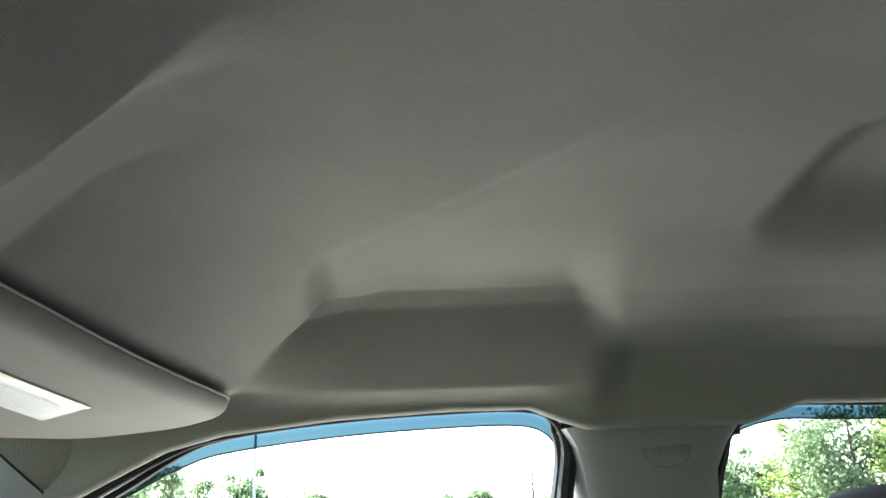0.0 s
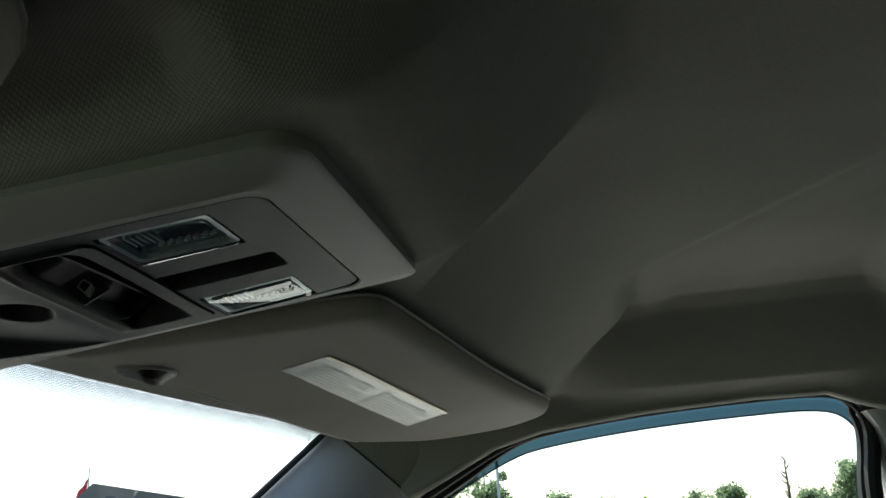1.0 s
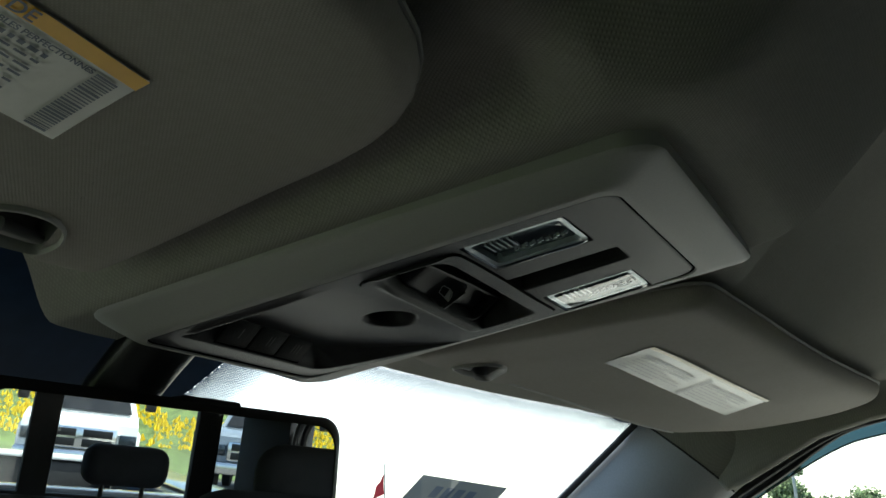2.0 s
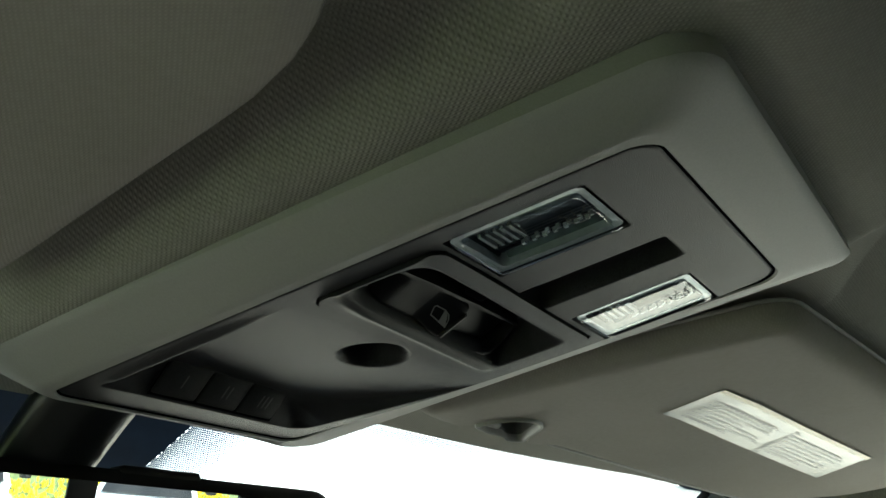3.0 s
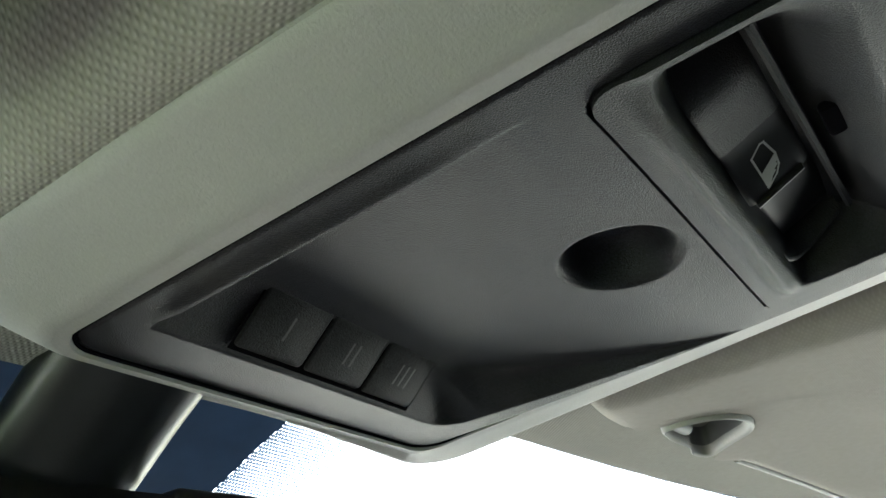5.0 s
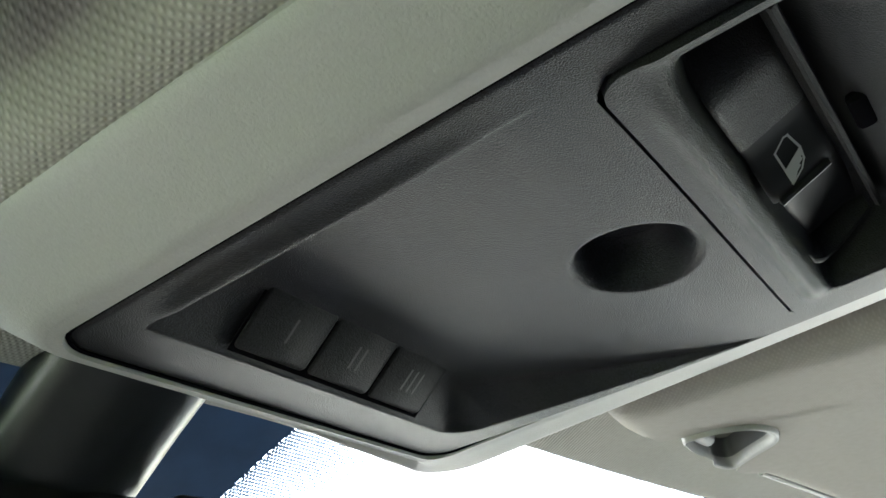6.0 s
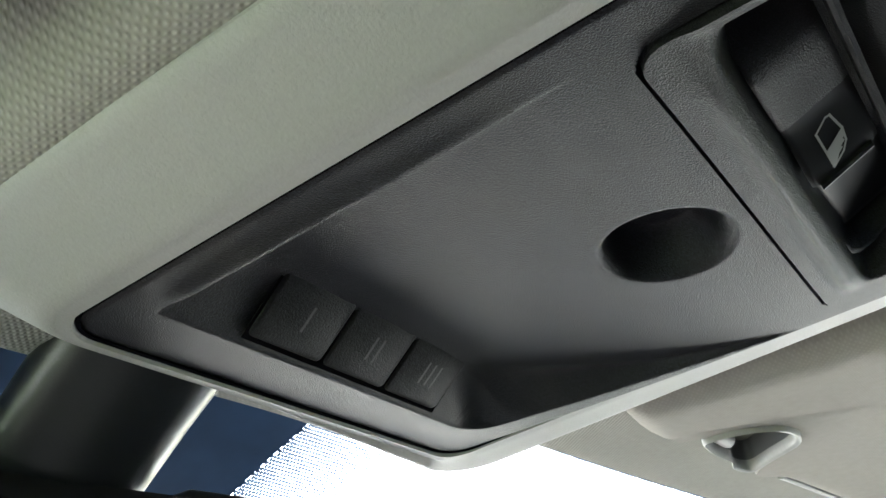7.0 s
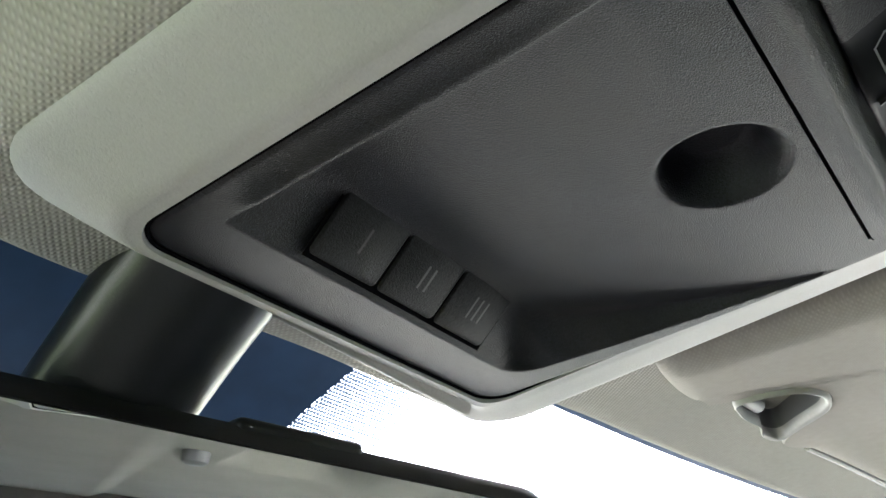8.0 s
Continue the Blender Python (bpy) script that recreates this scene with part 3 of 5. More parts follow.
def seat(at, label):
    x, y = at
    s = thing("front_seat", (x, y, 0.55), label, "seat", "front seats")
    put("cushion", box(x - 0.26, x + 0.26, y - 0.25, y + 0.30, 0.62, 0.86, 0.05, 3), SEAT, s)
    back = box(x - 0.25, x + 0.25, -0.06, 0.08, 0, 0.62, 0.05, 3)
    bmesh.ops.transform(back, matrix=Matrix.Translation((0, y - 0.24, 0.80)) @ Matrix.Rotation(radians(14), 4, "X"), verts=back.verts)
    put("backrest", back, SEAT, s)
    head = box(x - 0.13, x + 0.13, -0.05, 0.05, 0, 0.19, 0.045, 4)
    bmesh.ops.transform(head, matrix=Matrix.Translation((0, y - 0.385, 1.455 - 0.155)) @ Matrix.Rotation(radians(10), 4, "X"), verts=head.verts)
    put("headrest", head, SEAT, s)
    for dx in (-0.06, 0.06):
        put("post", tube([(x + dx, y - 0.372, 1.36), (x + dx, y - 0.385, 1.46 - 0.1)], 0.006, 8), STEEL, s)
    put("base", box(x - 0.2, x + 0.2, y - 0.2, y + 0.2, 0.55, 0.63, 0.01), BLACK, s)
    return s


seat((0.53, -0.01), "dark blue-black cloth front seat with headrest")
seat((-0.42, -0.10), "dark blue-black cloth driver's seat with headrest")


def rear_bench():
    s = thing("rear_bench", (0, -1.1, 0.55), "dark cloth rear bench seat with a centre headrest", "seat")
    put("cushion", box(-0.66, 0.66, -1.28, -0.80, 0.62, 0.86, 0.05, 3), SEAT, s)
    put("backrest", box(-0.66, 0.66, -1.37, -1.26, 0.84, 1.18, 0.04, 3), SEAT, s)
    put("base", box(-0.6, 0.6, -1.3, -0.85, 0.55, 0.63, 0.01), BLACK, s)
    for x in (-0.385, 0.385):
        put("headrest", box(x - 0.105, x + 0.105, -1.345, -1.255, 1.325, 1.425, 0.035, 4), SEAT, s)
        for dx in (-0.05, 0.05):
            put("post", tube([(x + dx, -1.30, 1.16), (x + dx, -1.30, 1.34)], 0.006, 8), BLACK, s)


rear_bench()

# ---------------------------------------------------------------- overhead console
CON = pose(0.003, 0.3605, 1.5665, -5.5, -1.8, 1.3)
console = thing("overhead_console", CON, "pale grey overhead console with charcoal centre, map lamps and buttons", "overhead console")
IN = (-0.0745, 0.0745, -0.139, 0.139)
NR = 7


def bezel():
    """The pale surround: a ring that slopes up to the headliner."""
    u0, u1, v0, v1 = IN
    inn = lambda d, r: rrect(u0 - d, u1 + d, v0 - d, v1 + d * 0.6, [r, r * 0.8, r, r], NR)
    outer = lambda f, r: rrect(u0 - 0.0285 * f, u1 + 0.0245 * f, v0 - 0.028 * f, v1 + 0.0145 * f, [r * 0.55, r, r, r], NR)
    rings = [(inn(0.0002, 0.010), 0.005), (inn(0.0002, 0.010), 0.0000), (inn(0.0008, 0.0105), -0.0011), (inn(0.0042, 0.0120), -0.0008), (inn(0.0050, 0.0124), -0.0009)]
    for f, w, r in ((0.30, 0.0004, 0.0132), (0.6, 0.0052, 0.015), (0.86, 0.0096, 0.016), (0.94, 0.0112, 0.017), (0.985, 0.0136, 0.017), (1.0, 0.0165, 0.017), (1.0, 0.035, 0.017)):
        rings.append((outer(f, r), w))
    low = lambda u, v, w: w * (1 - 0.6 * smooth((v0 + 0.006 - v) / 0.02)) * (1 - 0.90 * smooth((u - u1 + 0.004) / 0.010) * smooth((v - v0 + 0.010) / 0.03)) if w < 0.014 else w
    return loft([[(u, v, low(u, v, w)) for u, v in ring] for ring, w in rings])


put("bezel", bezel(), BEZEL, console, "pale grey grained plastic surround", local=True)
gap_line = [(u, v, 0.0003) for u, v in rrect(IN[0] + 0.0004, IN[1] - 0.0003, IN[2] + 0.0004, IN[3] - 0.0003, [0.0097] * 4, NR)]
put("panel_gap", tube(gap_line, 0.00055, 6, closed=True), GAP, console, "black joint round the centre panel", local=True)
put("backing", box(-0.076, 0.076, -0.140, 0.141, 0.030, 0.033), GAP, console, local=True)

# tray, finger hole, switch pocket and lamp pockets are sunk into the one charcoal panel
SWR = (-0.0605, 0.0655, -0.054, 0.0045)
LENS = [(-0.0625, -0.0235, -0.110, -0.0575), (0.0365, 0.0715, -0.111, -0.0585)]
SLOT = (-0.0085, 0.0215, -0.115, -0.055)


def in_rect(u, v, R, soft):
    return smooth((u - R[0]) / soft + 0.5) * smooth((R[1] - u) / soft + 0.5) * smooth((v - R[2]) / soft + 0.5) * smooth((R[3] - v) / soft + 0.5)


def in_round(u, v, R, r, soft):
    du = max(R[0] + r - u, u - R[1] + r, 0.0)
    dv = max(R[2] + r - v, v - R[3] + r, 0.0)
    edge = min(R[1] - u, u - R[0], R[3] - v, v - R[2]) if not (du and dv) else r - math.hypot(du, dv)
    return smooth(edge / soft + 0.5)


def panel_w(u, v):
    w = 0.0
    # tray
    t = (v - 0.012) / 0.092
    if t > 0:
        edge = ip(v, [0.01, 0.1146], [0.0728, 0.0620])
        steep = ip(v, [0.05, 0.07, 0.105], [2.0, 1.4, 0.5])
        faces = (0.0128 * min(1.0, t) ** 1.35, (0.1205 - v) * 0.8, (edge - u) * steep, (u + 0.0630) * 1.5)
        # rounded corner where the front wall meets the side
        du, dv, rc = edge - u, 0.1205 - v, 0.012
        if du < rc and dv < rc:
            faces += ((rc - math.hypot(rc - du, rc - dv)) * 1.1,)
        if min(faces) > 1e-5:
            w += sum(q ** -4.6 for q in faces) ** (-1 / 4.6)
        w -= 0.0010 * math.exp(-((u + 0.0635) / 0.0028) ** 2) * smooth(t * 2) * smooth((0.118 - v) / 0.01)
    # finger hole
    r = math.hypot(u - 0.0035, v - 0.025)
    w += 0.0125 * smooth((0.0158 - r) / 0.0080 + 0.12)
    # switch pocket and lamps
    w += 0.022 * in_round(u, v, SWR, 0.0065, 0.0010)
    for R in LENS:
        w += 0.020 * in_rect(u, v, R, 0.0012)
    w += 0.009 * in_rect(u, v, (SLOT[0] + 0.006, SLOT[1] - 0.006, SLOT[2], SLOT[3]), 0.004)
    return w


def panel_sheet():
    u0, u1, v0, v1 = IN[0] + 0.0009, IN[1] - 0.0007, IN[2] + 0.0009, IN[3] - 0.0007
    r = 0.0095

    def f(a, b):
        u, v = u0 + (u1 - u0) * a, v0 + (v1 - v0) * b
        cu, cv = max(u0 + r, min(u1 - r, u)), max(v0 + r, min(v1 - r, v))
        du, dv = u - cu, v - cv
        if du and dv:
            k = max(abs(du), abs(dv)) / math.hypot(du, dv)
            u, v = cu + du * k, cv + dv * k
        lip = min(a, 1 - a, b * 1.8, (1 - b) * 1.8)
        return (u, v, panel_w(u, v) + 0.0009 * max(0.0, 1 - lip / 0.012) ** 2)
    v, fc = grid(210, 380, f)
    return v, fc, 50.0


put("centre_panel", panel_sheet(), PANEL, console, "scuffed charcoal plastic panel with a sunken tray", local=True)


# three push buttons on the tray's front wall
def button(k):
    u0 = -0.0405 + 0.0253 * k
    low, high = Vector((0, 0.1182, 0.0018)), Vector((0, 0.1022, 0.0140))
    ax = (high - low)
    nrm = Vector((0, -ax.z, ax.y)).normalized()
    nrm = nrm if nrm.z < 0 else -nrm
    rings = []
    for lift, ins in ((-0.002, 0.0), (0.0010, 0.0), (0.0016, 0.0003), (0.0018, 0.0008)):
        ring = []
        for p, q in rrect(u0 + 0.0004 + ins, u0 + 0.0249 - ins, ins, ax.length - ins, 0.0015, 3):
            c = low + ax.normalized() * q + nrm * (lift * (0.75 + 0.25 * q / ax.length) + 0.0011 * (1 - ((q / ax.length - 0.5) * 2) ** 2))
            ring.append((p, c.y, c.z))
        rings.append(ring)
    b = put("button", loft(rings, caps=(False, True)), BUTTON, console, "charcoal push button with a faint mark", local=True)
    bm = bmesh.new()
    for j in range(k + 1):
        p = u0 + 0.0128 + (j - k / 2) * 0.0028
        lo, hi = low + ax * 0.32 + nrm * 0.0029, low + ax * 0.68 + nrm * 0.0029
        vs = [bm.verts.new(c) for c in ((p - 0.0004, lo.y, lo.z), (p + 0.0004, lo.y, lo.z), (p + 0.0004, hi.y, hi.z), (p - 0.0004, hi.y, hi.z))]
        bm.faces.new(vs)
    put("mark", bm, FAINT, b, local=True)


for k in range(3):
    button(k)
put("button_slot", loft([[(u, 0.1182 - q * 0.0160 - 0.0007, 0.0018 + q * 0.0122 - 0.0010) for u, q in rrect(-0.0409, 0.0356, -0.045, 1.02, 0.001, 2)]], caps=(False, True)), GAP, console, local=True)

# switch pocket with its rocker
def switch_w(u, v):
    """A raised ridge in front, then a pocket that climbs out again in a long slope behind."""
    left = smooth((u + 0.0590) / 0.019)
    right = smooth((0.0565 - u) / 0.006)
    front = smooth((-0.0068 - v) / 0.0055)
    rear = min(1.0, max(0.0, (v + 0.0452) / 0.0165)) ** 1.15
    ridge = 0.0026 * math.exp(-((v + 0.0040) / 0.0027) ** 2) * smooth((u + 0.058) / 0.024) * smooth((0.0600 - u) / 0.014)
    brim = 0.0008 * math.exp(-((u + 0.0602) / 0.0022) ** 2) * smooth((v + 0.050) / 0.008) * smooth((-0.003 - v) / 0.006)
    return 0.0165 * left * right * front * rear - 0.0010 - ridge - brim


def switch_sheet():
    u0, u1, v0, v1 = (SWR[0] + 0.0004, SWR[1] - 0.0004, SWR[2] + 0.0004, SWR[3] - 0.0004)
    r = 0.0062

    def f(a, b):
        u, v = u0 + (u1 - u0) * a, v0 + (v1 - v0) * b
        cu, cv = max(u0 + r, min(u1 - r, u)), max(v0 + r, min(v1 - r, v))
        du, dv = u - cu, v - cv
        if du and dv:
            k = max(abs(du), abs(dv)) / math.hypot(du, dv)
            u, v = cu + du * k, cv + dv * k
        return (u, v, switch_w(u, v))
    nu, nv = 150, 100
    m1 = nu + 1
    v, fc = grid(nu, nv, f)
    rim = list(range(m1)) + [m1 * (j + 1) + nu for j in range(nv)] + [m1 * nv + nu - 1 - i for i in range(nu)] + [m1 * (nv - 1 - j) for j in range(nv - 1)]
    n = len(v)
    v += [(v[i][0], v[i][1], v[i][2] + 0.008) for i in rim]
    m = len(rim)
    fc += [(rim[k], rim[(k + 1) % m], n + (k + 1) % m, n + k) for k in range(m)]
    return v, fc, 50.0


sw = put("switch_plate", switch_sheet(), PANEL, console, "charcoal plate with a dished pocket", local=True)


def lean(v):
    """The switch faces the occupants: its rear edge sits deeper."""
    return 0.0012 + 0.5 * (-0.0092 - v)


def strip_of(us, va, vb, height, slant=0.0, skirt=0.010):
    """A body across the pocket with rounded long edges."""
    rings = []
    for u in us:
        ring = []
        for q in (-1, -1, -0.985, -0.93, -0.8, -0.4, 0, 0.4, 0.8, 0.93, 0.985, 1, 1):
            v = (va + vb) / 2 + q * (vb - va) / 2
            uu = u + slant * (v - (va + vb) / 2)
            drop = 0.0009 * max(0.0, abs(q) - 0.8) ** 2 / 0.04
            ring.append((uu, v, lean(v) + height(u) + drop))
        for k in (0, 12):
            ring[k] = (ring[k][0], ring[k][1], ring[k][2] + skirt)
        rings.append(ring)
    return loft(rings, closed=False) + (60.0,)


def rocker_h(u):
    return 0.0010 - 0.0042 * smooth((u + 0.0150) / 0.019) ** 1.3 if u < 0.0042 else 0.0030 + 0.0035 * smooth((u - 0.0042) / 0.038) + 0.006 * smooth((u - 0.0415) / 0.005)


rk = put("rocker", strip_of([-0.0148 + 0.0190 * i / 12 for i in range(13)] + [0.0046 + 0.0410 * i / 20 for i in range(21)], -0.0255, -0.0092, rocker_h, -0.22), ROCKER, sw, "glossy black rocker with a window symbol", local=True)
put("thumb_rest", strip_of([-0.0440 + 0.0292 * i / 18 for i in range(19)], -0.0255, -0.0092, lambda u: 0.0002 + 0.0085 * max(0.0, 1 - (u + 0.0440) / 0.014) ** 2, -0.22), PANEL, sw, local=True)
rail = [[(u, v, w + 0.0022 + (u + 0.046) * 0.052) for v, w in ((-0.0270, 0.016), (-0.0272, 0.0030), (-0.0280, 0.0022), (-0.0290, 0.0030), (-0.0294, 0.016))] for u in [-0.050 + 0.093 * i / 6 for i in range(7)]]
put("guide_rail", loft(rail, closed=False, caps=(True, True)), PANEL, sw, local=True)
lip = [(0.0370, -0.0080, 0.0012), (0.0425, -0.0084, 0.0014), (0.0462, -0.0102, 0.0026), (0.0480, -0.0140, 0.0048), (0.0477, -0.0190, 0.0076), (0.0465, -0.0250, 0.0106)]
put("end_lip", loft([[(u + du, v + dv, w + dw) for du, dv, dw in ((-0.0012, -0.0004, 0.012), (-0.0012, -0.0004, 0.0006), (0.0, 0.0, 0.0), (0.0014, 0.0008, 0.0006), (0.0018, 0.0010, 0.012))] for u, v, w in lip], closed=False) + (70.0,), PANEL, sw, local=True)
# black block put where the slope has a shadowed notch
put("catch", box(-0.0075, 0.0045, -0.0362, -0.0318, 0.0068, 0.0100, 0.0012, 2), GAP, sw, local=True)
ridge_v = [-0.0236 + 0.0126 * i / 4 for i in range(5)]
put("rocker_ridge", loft([[(0.0044 - 0.22 * (v + 0.01735) + du, v, lean(v) + dw) for du, dw in ((-0.0009, 0.002), (-0.0008, -0.0040), (-0.0002, -0.0046), (0.0005, -0.0044), (0.0009, -0.0036), (0.0010, 0.004))] for v in ridge_v], closed=False, caps=(True, True)), BLACK, sw, local=True)


def window_symbol():
    bm = bmesh.new()

    def on(u, v):
        return bm.verts.new((u, v, lean(v) + rocker_h(u + 0.22 * (v + 0.01735)) - 0.0004))

    def bar(p, q, wd=0.00024):
        p, q = Vector(p), Vector(q)
        d = (q - p).normalized()
        nn, e = Vector((-d.y, d.x)) * wd, d * wd
        bm.faces.new([on(c.x, c.y) for c in (p - nn - e, q - nn + e, q + nn + e, p + nn - e)])
    pts = [(-0.0080, -0.0148), (-0.0092, -0.0178), (-0.0088, -0.0188), (-0.0040, -0.0198), (-0.0012, -0.0194), (0.0003, -0.0180), (0.0015, -0.0150)]
    for p, q in zip(pts, pts[1:] + pts[:1]):
        bar(p, q)
    for k in range(5):
        bar((-0.0036 + 0.0009 * k, -0.0194 + 0.0002 * k * k), (-0.0026 + 0.0009 * k, -0.0152), 0.00046)
    return bm


put("symbol", window_symbol(), MARK, rk, local=True)

# map lamps: clear lens over a ribbed reflector
def map_lamp(R):
    u0, u1, v0, v1 = R
    draft = -0.060 if u0 < 0 else 0.045
    mid = (u0 + u1) / 2

    def face(u, v):
        return -0.0004 + draft * (u - mid)
    lens_rings = []
    for ins, w in ((0.0004, 0.006), (0.0004, 0.0002), (0.0010, -0.0009), (0.0030, -0.0013), (0.0038, -0.0008)):
        lens_rings.append([(u, v, w) for u, v in rrect(u0 + ins, u1 - ins, v0 + ins, v1 - ins, 0.0032, 4)])
    lv, lf = loft(lens_rings)
    pv, pf = grid(6, 8, lambda a, b: (u0 + 0.0034 + (u1 - u0 - 0.0068) * a, v0 + 0.0034 + (v1 - v0 - 0.0068) * b, face(u0 + 0.0034 + (u1 - u0 - 0.0068) * a, 0)))
    ln = put("lens", (lv + pv, lf + [tuple(i + len(lv) for i in f) for f in pf]), CLEAR, console, "clear moulded lamp lens", local=True)
    ln.visible_shadow = False
    put("lens_rim", loft([[(u, v, w) for u, v in rrect(u0 + i, u1 - i, v0 + i, v1 - i, 0.003, 4)] for i, w in ((0.0006, 0.0008), (0.0034, 0.0010), (0.0042, 0.006))]), ACRYLIC, ln, local=True)
    def refl(a, b):
        u, v = u0 + 0.0035 + (u1 - u0 - 0.007) * a, v0 + 0.0035 + (v1 - v0 - 0.007) * b
        w = 0.0030 + 0.0034 * smooth(min(a, 1 - a) / 0.04) * smooth(min(b, 1 - b) / 0.03)
        w += 0.00012 * math.sin(a * 95) if a < 0.30 or a > 0.62 else 0
        return (u, v, w)
    put("reflector", grid(64, 40, refl), CHROME, ln, local=True)
    cu, cv = (u0 + u1) / 2, v1 - 0.016
    put("bulb", tube([(cu, cv + 0.008, 0.010), (cu, cv + 0.005, 0.010), (cu, cv, 0.010), (cu, cv - 0.004, 0.010), (cu, cv - 0.006, 0.010)], [0.002, 0.0045, 0.005, 0.004, 0.001], 12), ACRYLIC, ln, local=True)
    bm = bmesh.new()
    for k in range(5):
        box(u0 + 0.008, u0 + 0.020, v1 - 0.022 + k * 0.003, v1 - 0.0208 + k * 0.003, 0.0012, 0.0028, bm=bm)
    put("ribs", bm, ACRYLIC, ln, local=True)
    bm = bmesh.new()
    for k in range(14):
        box(u0 + 0.022 + (k % 2) * 0.0016, u0 + 0.0234 + (k % 2) * 0.0016, v0 + 0.006 + k * 0.0021, v0 + 0.0075 + k * 0.0021, 0.0009, 0.0026, bm=bm)
    put("prism_row", bm, ACRYLIC, ln, local=True)
    # lamp symbol: a half disc, and three rays
    bm = bmesh.new()
    su, sv = (u0 + u1) / 2 - 0.002, v0 + 0.010
    pts = [(su + 0.004 * math.sin(radians(a)), sv + 0.0042 * math.cos(radians(a))) for a in range(0, 181, 20)]
    def stroke(p, q, wd=0.00035):
        p, q = Vector(p), Vector(q)
        d = (q - p).normalized()
        nn = Vector((-d.y, d.x)) * wd
        bm.faces.new([bm.verts.new((c.x, c.y, face(c.x, c.y) - 0.0004)) for c in (p - nn, q - nn, q + nn, p + nn)])
    for p, q in zip(pts, pts[1:] + pts[:1]):
        stroke(p, q)
    for dv in (-0.003, 0, 0.003):
        stroke((su - 0.002, sv + dv), (su - 0.0055, sv + dv * 1.7))
    put("symbol", bm, ETCHED, ln, local=True)


for R in LENS:
    map_lamp(R)



def console_form(p):
    """The console is a little wider in front and bows down along its right side."""
    f = min(1.3, max(-0.2, (p.y + 0.139) / 0.278))
    u = p.x * (0.97 + 0.085 * f) if p.x < 0 else p.x
    w = p.z - 0.0042 * math.sin(math.pi * min(1, max(0, f))) * smooth((p.x + 0.05) / 0.12)
    return Vector((u, p.y, w))


for ob in console.children_recursive:
    for vert in ob.data.vertices:
        vert.co = console_form(vert.co)
    ob.data.update()

# ---------------------------------------------------------------- sun visors
VIS = [(0.146, 0.236, 0.02), (0.4, 0.212, 0.1), (0.63, 0.178, 0.03), (0.662, 0.235, 0.05), (0.632, 0.325, 0.04), (0.588, 0.365, 0.03), (0.565, 0.39, 0.02), (0.51, 0.405, 0.05), (0.34, 0.438, 0.05), (0.265, 0.4565, 0.006), (0.243, 0.4395, 0.008), (0.229, 0.421, 0.008), (0.213, 0.417, 0.008), (0.198, 0.424, 0.007), (0.1918, 0.4385, 0.006), (0.1916, 0.4565, 0.006), (0.189, 0.47, 0.007), (0.172, 0.4705, 0.01), (0.14, 0.466, 0.022)]
POCKET = [(0.1925, 0.452, 0.004), (0.1918, 0.4385, 0.006), (0.198, 0.424, 0.007), (0.213, 0.417, 0.008), (0.229, 0.421, 0.008), (0.243, 0.4395, 0.008), (0.255, 0.4525, 0.008), (0.241, 0.457, 0.006), (0.228, 0.452, 0.005), (0.2115, 0.4545, 0.006)]


def vis_z(x, y, sx=1):
    drop = 0.013 * smooth((y - 0.29) / 0.18) if sx < 0 else 0.0
    out = min(1.0, max(0.0, (x - 0.28) / 0.36))
    return 1.5805 - drop - 0.012 * out - (0.02 + 0.12 * out) * (y - 0.28)


